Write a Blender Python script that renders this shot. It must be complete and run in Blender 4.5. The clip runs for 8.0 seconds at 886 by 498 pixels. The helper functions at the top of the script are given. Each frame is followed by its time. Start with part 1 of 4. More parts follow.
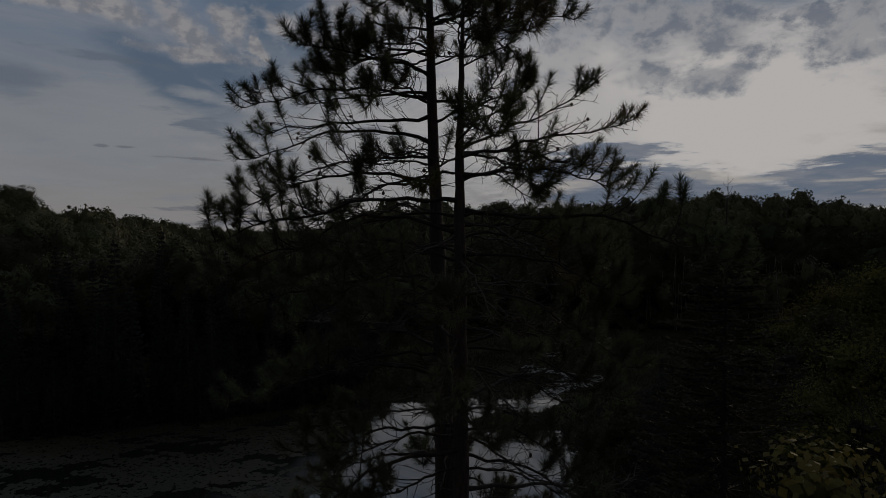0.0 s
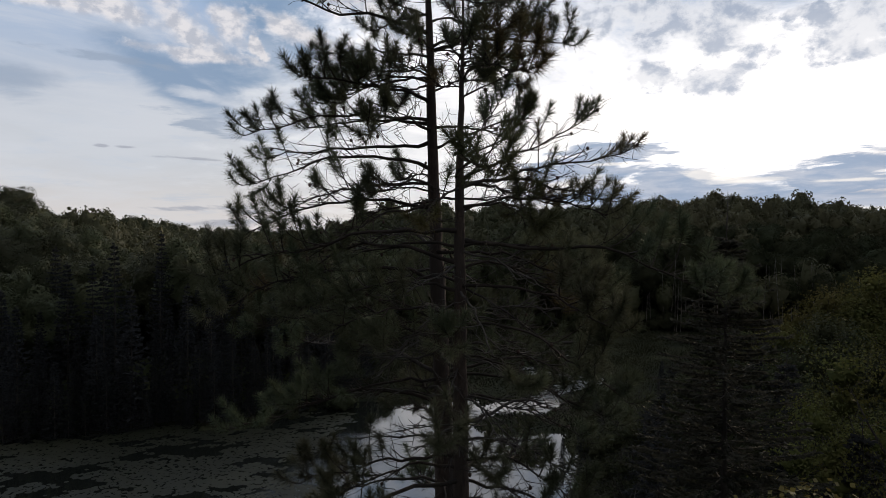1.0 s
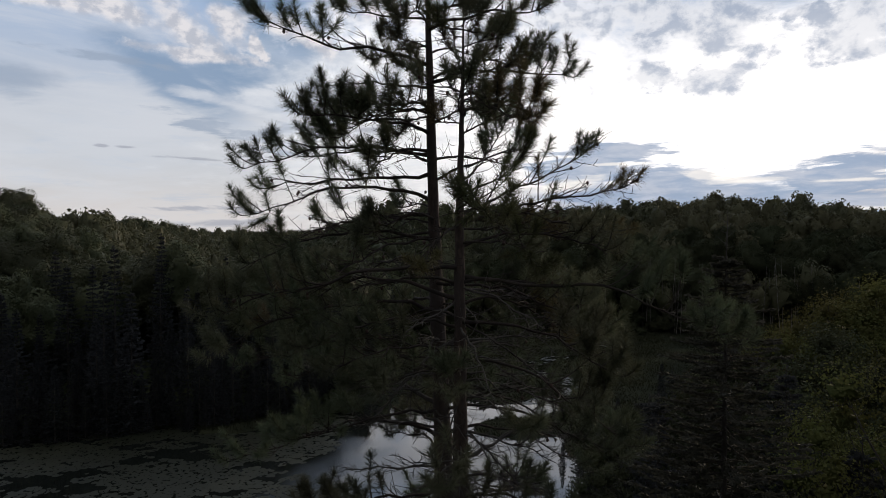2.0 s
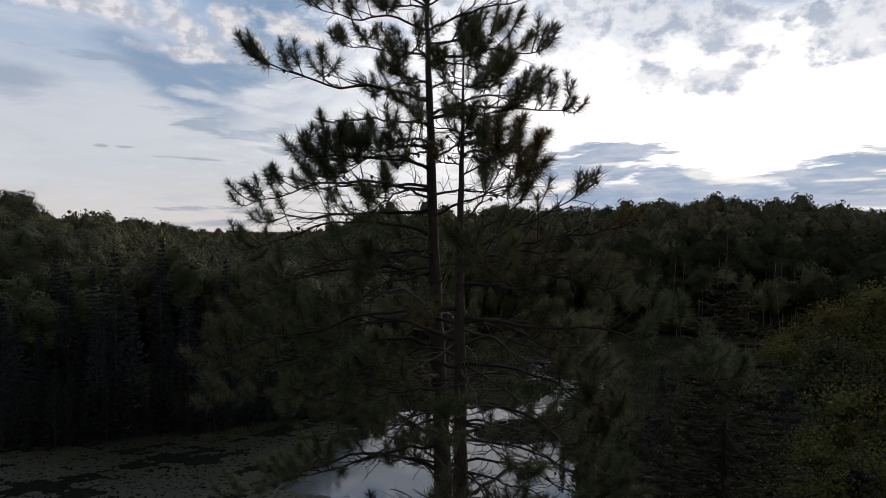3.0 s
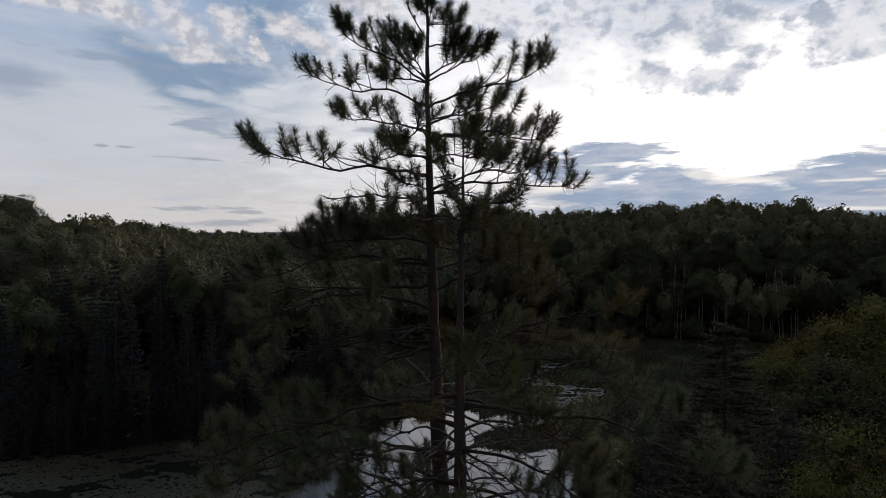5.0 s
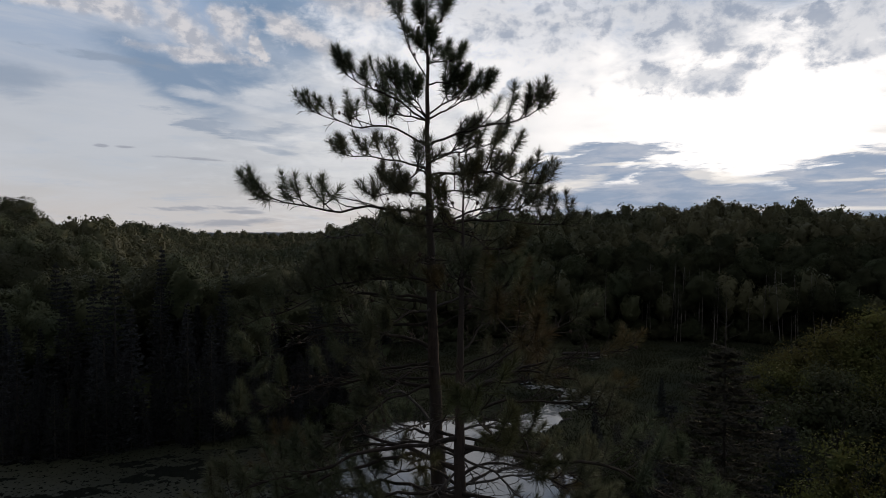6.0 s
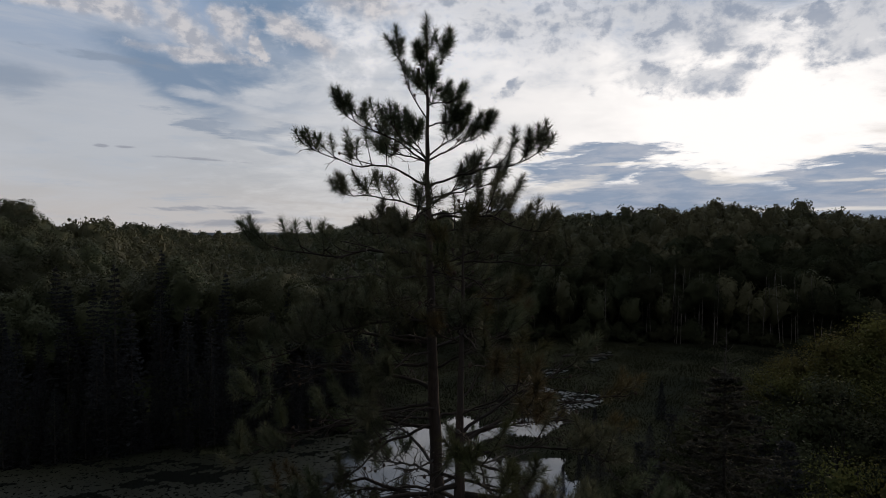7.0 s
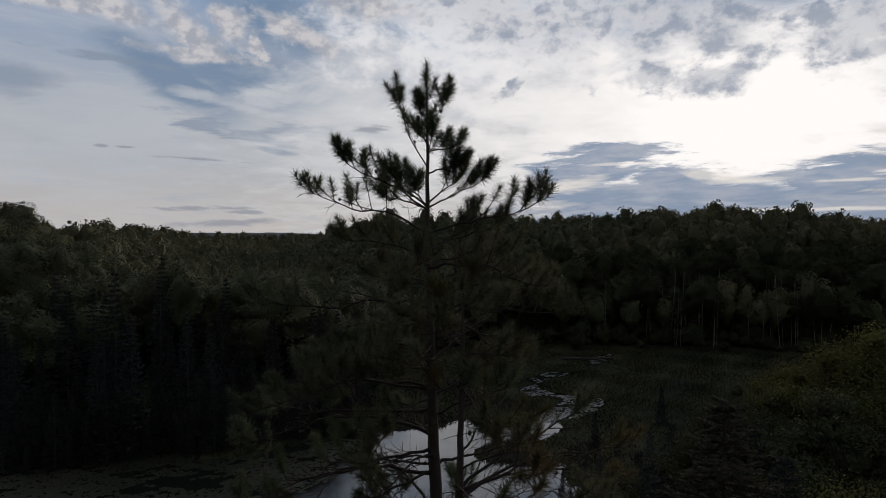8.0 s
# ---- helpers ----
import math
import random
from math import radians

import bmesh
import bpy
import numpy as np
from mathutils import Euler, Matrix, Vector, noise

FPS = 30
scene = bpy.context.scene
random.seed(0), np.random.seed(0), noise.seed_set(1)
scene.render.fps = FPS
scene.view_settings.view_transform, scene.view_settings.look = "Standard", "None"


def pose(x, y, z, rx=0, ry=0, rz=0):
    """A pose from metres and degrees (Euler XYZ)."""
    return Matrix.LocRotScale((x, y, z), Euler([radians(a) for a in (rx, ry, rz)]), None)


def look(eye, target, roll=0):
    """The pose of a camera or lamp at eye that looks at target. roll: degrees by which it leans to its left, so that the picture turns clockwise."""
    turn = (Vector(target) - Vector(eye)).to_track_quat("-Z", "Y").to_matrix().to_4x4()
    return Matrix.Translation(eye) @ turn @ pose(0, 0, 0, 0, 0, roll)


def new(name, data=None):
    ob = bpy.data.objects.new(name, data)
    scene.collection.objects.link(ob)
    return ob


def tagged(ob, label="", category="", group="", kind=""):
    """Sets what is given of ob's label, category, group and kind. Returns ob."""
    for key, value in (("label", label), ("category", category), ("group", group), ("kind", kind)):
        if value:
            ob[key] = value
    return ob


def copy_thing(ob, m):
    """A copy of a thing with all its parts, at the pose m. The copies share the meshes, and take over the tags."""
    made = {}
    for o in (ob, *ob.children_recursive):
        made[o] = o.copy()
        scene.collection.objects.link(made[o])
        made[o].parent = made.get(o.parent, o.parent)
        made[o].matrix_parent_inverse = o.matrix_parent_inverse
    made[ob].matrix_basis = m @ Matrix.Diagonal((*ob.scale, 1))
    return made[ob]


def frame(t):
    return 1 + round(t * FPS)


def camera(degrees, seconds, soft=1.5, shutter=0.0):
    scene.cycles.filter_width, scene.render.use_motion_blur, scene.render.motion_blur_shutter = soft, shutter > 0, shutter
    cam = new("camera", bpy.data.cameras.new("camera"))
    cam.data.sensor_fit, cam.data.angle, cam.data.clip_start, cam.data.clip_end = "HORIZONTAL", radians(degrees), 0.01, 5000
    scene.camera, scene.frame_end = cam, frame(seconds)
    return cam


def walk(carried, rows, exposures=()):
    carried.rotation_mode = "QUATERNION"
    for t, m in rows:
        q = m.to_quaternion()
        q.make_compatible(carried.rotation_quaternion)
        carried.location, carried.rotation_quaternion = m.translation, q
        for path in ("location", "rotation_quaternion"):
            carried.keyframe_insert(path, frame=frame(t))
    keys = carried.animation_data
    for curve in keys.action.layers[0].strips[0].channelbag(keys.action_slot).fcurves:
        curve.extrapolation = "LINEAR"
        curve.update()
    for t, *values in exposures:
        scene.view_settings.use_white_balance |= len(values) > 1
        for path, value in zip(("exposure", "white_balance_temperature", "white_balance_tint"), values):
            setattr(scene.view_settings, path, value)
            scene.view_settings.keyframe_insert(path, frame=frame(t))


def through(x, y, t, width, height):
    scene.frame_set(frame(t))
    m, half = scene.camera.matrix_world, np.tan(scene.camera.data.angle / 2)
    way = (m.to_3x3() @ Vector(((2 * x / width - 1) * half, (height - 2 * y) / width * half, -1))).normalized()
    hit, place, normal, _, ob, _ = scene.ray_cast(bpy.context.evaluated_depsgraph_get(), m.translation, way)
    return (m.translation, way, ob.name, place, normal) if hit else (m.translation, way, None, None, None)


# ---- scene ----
# A camera rises straight up beside a tall two-stemmed pine, over a wooded valley with a pond, at dusk.
cam = camera(73.0, 8.0, 0.8)
EYE, TILT = 33.0, -1.3
CLIMB = [(0.0, 0.0), (0.5, 0.2), (1.0, 0.4), (1.5, 0.63), (3.0, 1.42), (3.5, 1.71), (4.0, 1.99), (4.5, 2.28),
         (6.0, 3.15), (6.5, 3.45), (7.0, 3.78), (7.5, 4.13), (8.0, 4.5)]
FADE = [(0.0, -1.7), (0.1, -1.3), (0.2, -1.0), (0.3, -0.75), (0.4, -0.55), (0.5, -0.4), (0.7, -0.14), (1.0, 0.0), (3.5, 0.0), (6.5, -0.33), (8.0, -0.46)]
walk(cam, [(t, pose(0, 0, EYE + z, 90 + TILT, 0, 0)) for t, z in CLIMB], [(t, stops, 6650, 11.8) for t, stops in FADE])


# ---------------------------------------------------------------- node helpers
class Nodes:
    """Short calls to wire shader nodes."""

    def __init__(self, tree):
        self.tree = tree
        tree.nodes.clear()

    def add(self, kind, **settings):
        node = self.tree.nodes.new(kind)
        for key, value in settings.items():
            if key == "operation":
                node.operation = value
            elif key == "blend":
                node.blend_type = value
        return node

    def put(self, socket, value):
        if isinstance(value, (int, float)):
            socket.default_value = value
        elif isinstance(value, tuple):
            socket.default_value = value if len(value) == len(socket.default_value) else (*value, 1.0)
        else:
            self.tree.links.new(value, socket)

    def math(self, op, a, b=None, c=None, clamp=False):
        node = self.add("ShaderNodeMath", operation=op)
        node.use_clamp = clamp
        for socket, value in zip(node.inputs, (a, b, c)):
            if value is not None:
                self.put(socket, value)
        return node.outputs[0]

    def xyz(self, x, y, z):
        node = self.add("ShaderNodeCombineXYZ")
        for socket, value in zip(node.inputs, (x, y, z)):
            self.put(socket, value)
        return node.outputs[0]

    def noise(self, vector, scale, detail=4.0, rough=0.55, distort=0.0):
        node = self.add("ShaderNodeTexNoise")
        if vector is not None:
            self.put(node.inputs["Vector"], vector)
        self.put(node.inputs["Scale"], scale)
        self.put(node.inputs["Detail"], detail)
        self.put(node.inputs["Roughness"], rough)
        self.put(node.inputs["Distortion"], distort)
        return node.outputs["Fac"]

    def step(self, value, low, high):
        node = self.add("ShaderNodeMapRange")
        node.interpolation_type = "SMOOTHSTEP"
        self.put(node.inputs["Value"], value)
        self.put(node.inputs["From Min"], low)
        self.put(node.inputs["From Max"], high)
        return node.outputs[0]

    def mix(self, fac, a, b, blend="MIX"):
        node = self.add("ShaderNodeMix")
        node.data_type, node.blend_type = "RGBA", blend
        self.put(node.inputs[0], fac)
        self.put(node.inputs[6], a)
        self.put(node.inputs[7], b)
        return node.outputs[2]


# ---------------------------------------------------------------- sky and sun
SUN_AZ, SUN_EL = 33.0, 9.0
world = bpy.data.worlds.new("dusk_sky")
scene.world = world
world.use_nodes = True
n = Nodes(world.node_tree)
way = n.add("ShaderNodeTexCoord").outputs["Generated"]
sep = n.add("ShaderNodeSeparateXYZ")
n.put(sep.inputs[0], way)
wx, wy, wz = sep.outputs
azim = n.math("MULTIPLY", n.math("ARCTAN2", wx, wy), 57.2958)
elev = n.math("MULTIPLY", n.math("ARCSINE", wz), 57.2958)
flat = n.xyz(n.math("MULTIPLY", azim, 0.045), n.math("MULTIPLY", elev, 0.24), 0.0)
# the clouds' own level, seen from below and foreshortened towards the horizon
lift = n.math("ADD", n.math("MAXIMUM", wz, 0.0), 0.16)
aloft = n.xyz(n.math("DIVIDE", wx, lift), n.math("DIVIDE", wy, lift), 2.3)
streak = n.noise(flat, 1.5, 7, 0.62, 0.5)
wisp = n.noise(flat, 4.2, 7, 0.62, 0.4)
heaped = n.xyz(n.math("MULTIPLY", azim, 0.1), n.math("MULTIPLY", elev, 0.14), 3.7)
VEIL = n.noise(aloft, 4.0, 8, 0.6, 0.3)
LUMP = n.noise(heaped, 7.0, 7, 0.55)
PUFF = n.noise(heaped, 3.3, 10, 0.60, 0.15)
STREAK = n.noise(flat, 5.5, 9, 0.62, 0.3)


spot_of = n.xyz(azim, elev, 0.0)


def cloud(az, el, half_az, half_el, tilt=0.0, edge=0.5, ragged=2.4, field=STREAK):
    """How much of a ragged bank of cloud lies at each direction; tilt lifts its right end."""
    here = n.add("ShaderNodeMapping")
    here.vector_type = "TEXTURE"
    n.put(here.inputs["Vector"], spot_of)
    here.inputs["Location"].default_value = (az, el, 0)
    here.inputs["Rotation"].default_value = (0, 0, radians(tilt))
    here.inputs["Scale"].default_value = (half_az, half_el, 1)
    reach = n.add("ShaderNodeVectorMath", operation="LENGTH")
    n.put(reach.inputs[0], here.outputs[0])
    d = n.math("MULTIPLY_ADD", field, -ragged, reach.outputs["Value"])
    fall = n.add("ShaderNodeMapRange")
    fall.interpolation_type = "SMOOTHSTEP"
    n.put(fall.inputs["Value"], d)
    for key, value in (("From Min", 1.0 - edge / 2 - ragged / 2), ("From Max", 1.0 + edge / 2 - ragged / 2), ("To Min", 1.0), ("To Max", 0.0)):
        fall.inputs[key].default_value = value
    return fall.outputs[0]


def most(*masks):
    out = masks[0]
    for m in masks[1:]:
        out = n.math("MAXIMUM", out, m)
    return out


air = n.add("ShaderNodeTexSky")
air.sky_type = "NISHITA"
air.sun_disc = False
air.sun_elevation, air.sun_rotation = radians(SUN_EL), radians(SUN_AZ)
blue = n.mix(1.0, air.outputs[0], (0.08, 0.08, 0.08), "MULTIPLY")
haze = n.mix(n.step(elev, 0.0, 7.0), (0.68, 0.65, 0.64), (0.59, 0.63, 0.69))
haze = n.mix(n.step(elev, 7.0, 21.0), haze, (0.36, 0.49, 0.70))
sky = n.mix(0.08, haze, blue)
# thin veils
sky = n.mix(n.math("MULTIPLY", n.step(streak, 0.42, 0.66), 0.42), sky, (0.68, 0.71, 0.76))
sky = n.mix(n.math("MULTIPLY", n.step(wisp, 0.52, 0.72), 0.34), sky, (0.40, 0.51, 0.66))
sky = n.mix(n.math("MULTIPLY", cloud(-28.2, 9.1, 9.6, 3.48, 12, 1.6, 2.4, VEIL), 0.6), sky, (0.61, 0.66, 0.73))
# the blue gap and its dark underside
slate = most(cloud(-23.7, 13.2, 5.9, 1.69, -26, 0.9, 1.8, VEIL),
             cloud(-17.5, 14.0, 7.3, 2.52, -4, 1.0, 2.0, VEIL),
             cloud(-14.0, 18.1, 6.6, 2.61, -25, 1.2, 2.4, VEIL),
             cloud(-7.7, 18.5, 3.2, 2.41, -30, 1.2, 2.7, VEIL))
sky = n.mix(n.math("MULTIPLY", slate, 0.82), sky, (0.20, 0.31, 0.47))
film = most(cloud(-14.0, 12.5, 6.1, 0.80, 8, 1.2, 4.5, VEIL),
             cloud(-19.0, 11.5, 4.3, 0.49, -12, 1.2, 4.5, VEIL),
             cloud(-6.7, 14.1, 4.8, 3.03, 0, 1.4, 3.3, VEIL))
sky = n.mix(n.math("MULTIPLY", film, 0.6), sky, (0.68, 0.72, 0.78))
streaks = most(cloud(-21.3, 9.3, 2.3, 0.29, -8, 1.0, 4.8, STREAK),
             cloud(-18.0, 9.0, 4.4, 0.55, -12, 1.2, 5.4, STREAK),
             cloud(-15.5, 7.7, 2.0, 0.31, -10, 1.2, 5.4, STREAK),
             cloud(-13.0, 9.5, 5.1, 0.41, 0, 1.6, 6.0, STREAK),
             cloud(-35.6, 12.0, 2.1, 0.93, 0, 1.8, 4.5, VEIL),
             cloud(-28.2, 14.4, 4.6, 0.27, -3, 1.2, 4.5, STREAK))
sky = n.mix(n.math("MULTIPLY", streaks, 0.75), sky, (0.30, 0.38, 0.50))
# the bright middle and the glare round the sun
sky = n.mix(n.math("MULTIPLY", cloud(-3.5, 8.9, 11.2, 7.86, 0, 1.6, 2.4, VEIL), 0.6), sky, (0.95, 0.97, 0.99))
sky = n.mix(n.math("MULTIPLY", cloud(4.1, 18.6, 12.2, 4.36, 0, 1.3, 3.9, PUFF), 0.75), sky, (1.14, 1.15, 1.18))
sky = n.mix(n.math("MULTIPLY", cloud(17.6, 10.3, 15.9, 6.96, 0, 1.2, 1.8, VEIL), 0.92), sky, (1.2, 1.19, 1.18))
sky = n.mix(cloud(27.3, 10.3, 11.9, 6.95, 0, 0.9, 1.5, VEIL), sky, (1.36, 1.34, 1.32))
# lit heaps of cloud with grey undersides
heaps = most(cloud(-19.3, 18.3, 1.9, 1.38, -20, 0.8, 2.8, PUFF),
             cloud(-23.7, 18.1, 3.2, 1.25, -35, 1.4, 3.5, PUFF),
             cloud(-28.2, 18.2, 4.6, 0.86, -8, 1.6, 3.9, PUFF),
             cloud(-22.5, 15.5, 4.6, 0.46, -3, 1.2, 3.9, PUFF),
             cloud(-13.0, 17.8, 3.2, 0.81, -24, 1.2, 3.9, PUFF),
             cloud(-8.8, 21.1, 5.3, 1.02, -10, 1.5, 3.5, PUFF),
             cloud(-17.3, 16.9, 1.5, 0.47, -45, 0.8, 5.6, PUFF),
             cloud(-33.2, 17.9, 4.9, 0.49, 0, 1.4, 3.9, VEIL))
sky = n.mix(n.math("MULTIPLY", heaps, 0.88), sky, n.mix(n.step(LUMP, 0.40, 0.60), (0.50, 0.53, 0.60), (0.80, 0.79, 0.81)))
# the bank of cloud over the far hills
bank = most(cloud(25.5, 2.2, 18.3, 2.53, 0, 0.7, 1.4, STREAK),
             cloud(15.6, 7.4, 5.0, 1.02, 0, 0.55, 3.3, STREAK),
             cloud(13.6, 5.9, 5.6, 1.35, 0, 0.6, 3.0, STREAK),
             cloud(20.5, 5.0, 4.3, 1.21, 0, 0.5, 3.0, STREAK),
             cloud(34.1, 5.0, 4.8, 1.42, 8, 0.6, 3.3, STREAK),
             cloud(33.7, 4.3, 5.6, 1.34, 0, 0.5, 2.7, STREAK),
             cloud(21.4, 3.6, 12.1, 1.40, 0, 0.6, 1.5, STREAK))
sky = n.mix(n.math("MULTIPLY", bank, 0.93), sky, n.mix(n.step(wisp, 0.38, 0.66), (0.285, 0.385, 0.545), (0.47, 0.53, 0.64)))
gleam = most(cloud(24.6, 5.1, 2.5, 0.49, -12, 0.9, 3.3, STREAK),
             cloud(26.4, 4.6, 2.6, 0.24, 0, 0.9, 3.3, STREAK),
             cloud(16.1, 6.5, 3.0, 0.15, 0, 0.9, 3.0, STREAK),
             cloud(12.0, 4.7, 2.6, 0.47, 10, 0.9, 3.6, STREAK),
             cloud(34.1, 4.4, 1.9, 0.13, 0, 0.9, 3.0, STREAK),
             cloud(31.4, 2.1, 7.9, 0.14, 0, 1.2, 3.0, STREAK))
sky = n.mix(n.math("MULTIPLY", gleam, 0.6), sky, (1.1, 1.05, 0.97))
# fleecy clouds against the glare
fleece = most(cloud(18.6, 19.3, 4.9, 2.19, -12, 1.1, 3.9, PUFF),
             cloud(24.0, 17.8, 4.7, 2.60, -18, 1.0, 3.5, PUFF),
             cloud(24.0, 13.4, 3.6, 1.22, 4, 0.8, 3.1, PUFF),
             cloud(18.8, 13.9, 3.2, 1.06, 0, 0.9, 3.9, PUFF),
             cloud(34.8, 15.9, 3.3, 2.30, 22, 0.8, 3.1, PUFF),
             cloud(35.7, 14.3, 2.5, 0.82, 0, 0.7, 3.1, PUFF),
             cloud(5.2, 19.8, 6.4, 2.00, -14, 1.6, 3.5, PUFF),
             cloud(11.5, 19.2, 3.6, 1.32, 0, 1.6, 3.9, PUFF),
             cloud(6.5, 13.5, 1.5, 0.41, 35, 1.0, 6.0, PUFF),
             cloud(30.6, 17.7, 1.6, 0.42, 0, 0.9, 7.0, PUFF))
sky = n.mix(n.math("MULTIPLY", fleece, 0.86), sky, n.mix(n.step(PUFF, 0.44, 0.64), (0.80, 0.83, 0.88), (0.36, 0.43, 0.55)))
low = most(cloud(-22.8, 2.4, 2.8, 0.22, 1, 0.9, 4.8, STREAK),
             cloud(-22.3, 6.7, 2.5, 0.10, -1, 1.2, 4.5, STREAK),
             cloud(-29.6, 7.4, 0.5, 0.12, 0, 0.9, 3.0, STREAK),
             cloud(-27.9, 7.4, 0.7, 0.12, 0, 0.9, 3.0, STREAK),
             cloud(-18.2, 2.1, 1.6, 0.15, 0, 0.9, 3.3, STREAK),
             cloud(-19.9, 1.1, 4.3, 0.25, 3, 1.2, 3.6, STREAK),
             cloud(-7.2, 9.9, 1.3, 0.26, 0, 1.6, 5.1, STREAK))
sky = n.mix(n.math("MULTIPLY", low, 0.75), sky, (0.36, 0.39, 0.46))
turned = n.step(n.math("ABSOLUTE", n.math("SUBTRACT", azim, 10.0)), 60.0, 130.0)
sky = n.mix(n.math("MULTIPLY", turned, 0.9), sky, (0.125, 0.125, 0.13))
sky = n.mix(n.math("MULTIPLY", n.step(elev, 25.0, 55.0), 0.9), sky, (0.45, 0.46, 0.49))
back = n.add("ShaderNodeBackground")
n.put(back.inputs["Color"], sky)
back.inputs["Strength"].default_value = 1.0
n.tree.links.new(back.outputs[0], n.add("ShaderNodeOutputWorld").inputs["Surface"])

sun = new("sun", bpy.data.lights.new("sun", "SUN"))
sun.data.energy, sun.data.angle, sun.data.color = 1.5, radians(16), (1.0, 0.82, 0.56)
sun.matrix_world = look((600 * math.sin(radians(SUN_AZ)), 600 * math.cos(radians(SUN_AZ)), 600 * math.tan(radians(SUN_EL))), (0, 0, 0))


# ---------------------------------------------------------------- materials
def surface(name, colours, scale, roughness=0.8, bump=0.3, stretch=(1, 1, 1), vary=0.35, through=0.0, gloss=0.3):
    """A material from three colours mixed at two scales, with bump, piece-to-piece variation and light through leaves."""
    m = bpy.data.materials.new(name)
    m.use_nodes = True
    k = Nodes(m.node_tree)
    place = k.add("ShaderNodeMapping")
    k.put(place.inputs[0], k.add("ShaderNodeTexCoord").outputs["Object"])
    place.inputs["Scale"].default_value = stretch
    fine, broad = k.noise(place.outputs[0], scale, 6, 0.6), k.noise(place.outputs[0], scale * 0.13, 3, 0.5)
    colour = k.mix(k.step(fine, 0.3, 0.7), colours[0], colours[1])
    colour = k.mix(k.step(broad, 0.4, 0.65), colour, colours[2])
    piece = k.math("ADD", k.math("MULTIPLY", k.add("ShaderNodeNewGeometry").outputs["Random Per Island"], 0.25),
                   k.math("MULTIPLY", k.add("ShaderNodeObjectInfo").outputs["Random"], 0.75))
    hue = k.add("ShaderNodeHueSaturation")
    k.put(hue.inputs["Color"], colour)
    k.put(hue.inputs["Value"], k.math("ADD", k.math("MULTIPLY", piece, 2 * vary), 1 - vary))
    k.put(hue.inputs["Hue"], k.math("ADD", k.math("MULTIPLY", piece, 0.05), 0.475))
    b = k.add("ShaderNodeBsdfPrincipled")
    k.put(b.inputs["Base Color"], hue.outputs[0])
    b.inputs["Roughness"].default_value = roughness
    b.inputs["Specular IOR Level"].default_value = gloss
    if bump:
        r = k.add("ShaderNodeBump")
        r.inputs["Strength"].default_value = bump
        r.inputs["Distance"].default_value = 0.02
        k.put(r.inputs["Height"], fine)
        k.put(b.inputs["Normal"], r.outputs[0])
    out = b.outputs[0]
    if through:
        t = k.add("ShaderNodeBsdfTranslucent")
        k.put(t.inputs["Color"], hue.outputs[0])
        blend = k.add("ShaderNodeMixShader")
        blend.inputs[0].default_value = through
        k.tree.links.new(out, blend.inputs[1])
        k.tree.links.new(t.outputs[0], blend.inputs[2])
        out = blend.outputs[0]
    k.tree.links.new(out, k.add("ShaderNodeOutputMaterial").inputs["Surface"])
    return m


BARK = surface("pine_bark", [(0.045, 0.036, 0.032), (0.095, 0.072, 0.062), (0.062, 0.053, 0.050)], 22, 0.9, 0.9, (1, 1, 0.35), 0.15, 0, 0.15)
TWIG = surface("pine_twig", [(0.036, 0.029, 0.026), (0.060, 0.049, 0.043), (0.034, 0.030, 0.028)], 30, 0.9, 0.5, (1, 1, 1), 0.2, 0, 0.15)
DEADWOOD = surface("weathered_deadwood", [(0.060, 0.055, 0.053), (0.105, 0.097, 0.092), (0.05, 0.044, 0.043)], 25, 0.9, 0.5, (1, 1, 1), 0.2, 0, 0.15)
NEEDLE = surface("pine_needle", [(0.061, 0.077, 0.049), (0.096, 0.113, 0.067), (0.116, 0.118, 0.076)], 3.0, 0.6, 0, (1, 1, 1), 0.4, 0.3, 0.15)
RUSTY = surface("browning_needle", [(0.080, 0.070, 0.036), (0.105, 0.078, 0.040), (0.070, 0.080, 0.038)], 4.0, 0.6, 0, (1, 1, 1), 0.4, 0.25, 0.15)
CONE = surface("pine_cone", [(0.07, 0.045, 0.035), (0.12, 0.075, 0.05), (0.06, 0.04, 0.035)], 60, 0.9, 0.6)
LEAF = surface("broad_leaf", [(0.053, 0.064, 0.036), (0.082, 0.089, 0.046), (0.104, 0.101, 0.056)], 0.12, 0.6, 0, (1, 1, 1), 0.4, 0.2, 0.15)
# darker copy of the broad leaf, with shade put into its colour
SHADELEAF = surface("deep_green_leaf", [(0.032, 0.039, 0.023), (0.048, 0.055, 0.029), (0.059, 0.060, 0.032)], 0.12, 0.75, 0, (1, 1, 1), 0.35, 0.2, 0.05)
# yellow-green leaf, brighter and warmer to paint in low sunlight
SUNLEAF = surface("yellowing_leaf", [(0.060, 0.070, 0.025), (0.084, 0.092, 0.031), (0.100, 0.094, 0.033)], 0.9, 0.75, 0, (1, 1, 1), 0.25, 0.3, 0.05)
YOUNGLEAF = surface("young_leaf", [(0.10, 0.108, 0.036), (0.15, 0.15, 0.050), (0.18, 0.165, 0.056)], 2.0, 0.6, 0, (1, 1, 1), 0.3, 0.3, 0.15)
SPRUCE = surface("spruce_needle", [(0.030, 0.033, 0.036), (0.043, 0.046, 0.048), (0.048, 0.049, 0.051)], 0.8, 0.7, 0, (1, 1, 1), 0.3, 0.35, 0.05)
GREYSPRUCE = surface("lichened_spruce_needle", [(0.050, 0.054, 0.042), (0.074, 0.076, 0.060), (0.082, 0.080, 0.066)], 0.8, 0.7, 0, (1, 1, 1), 0.3, 0.35, 0.05)
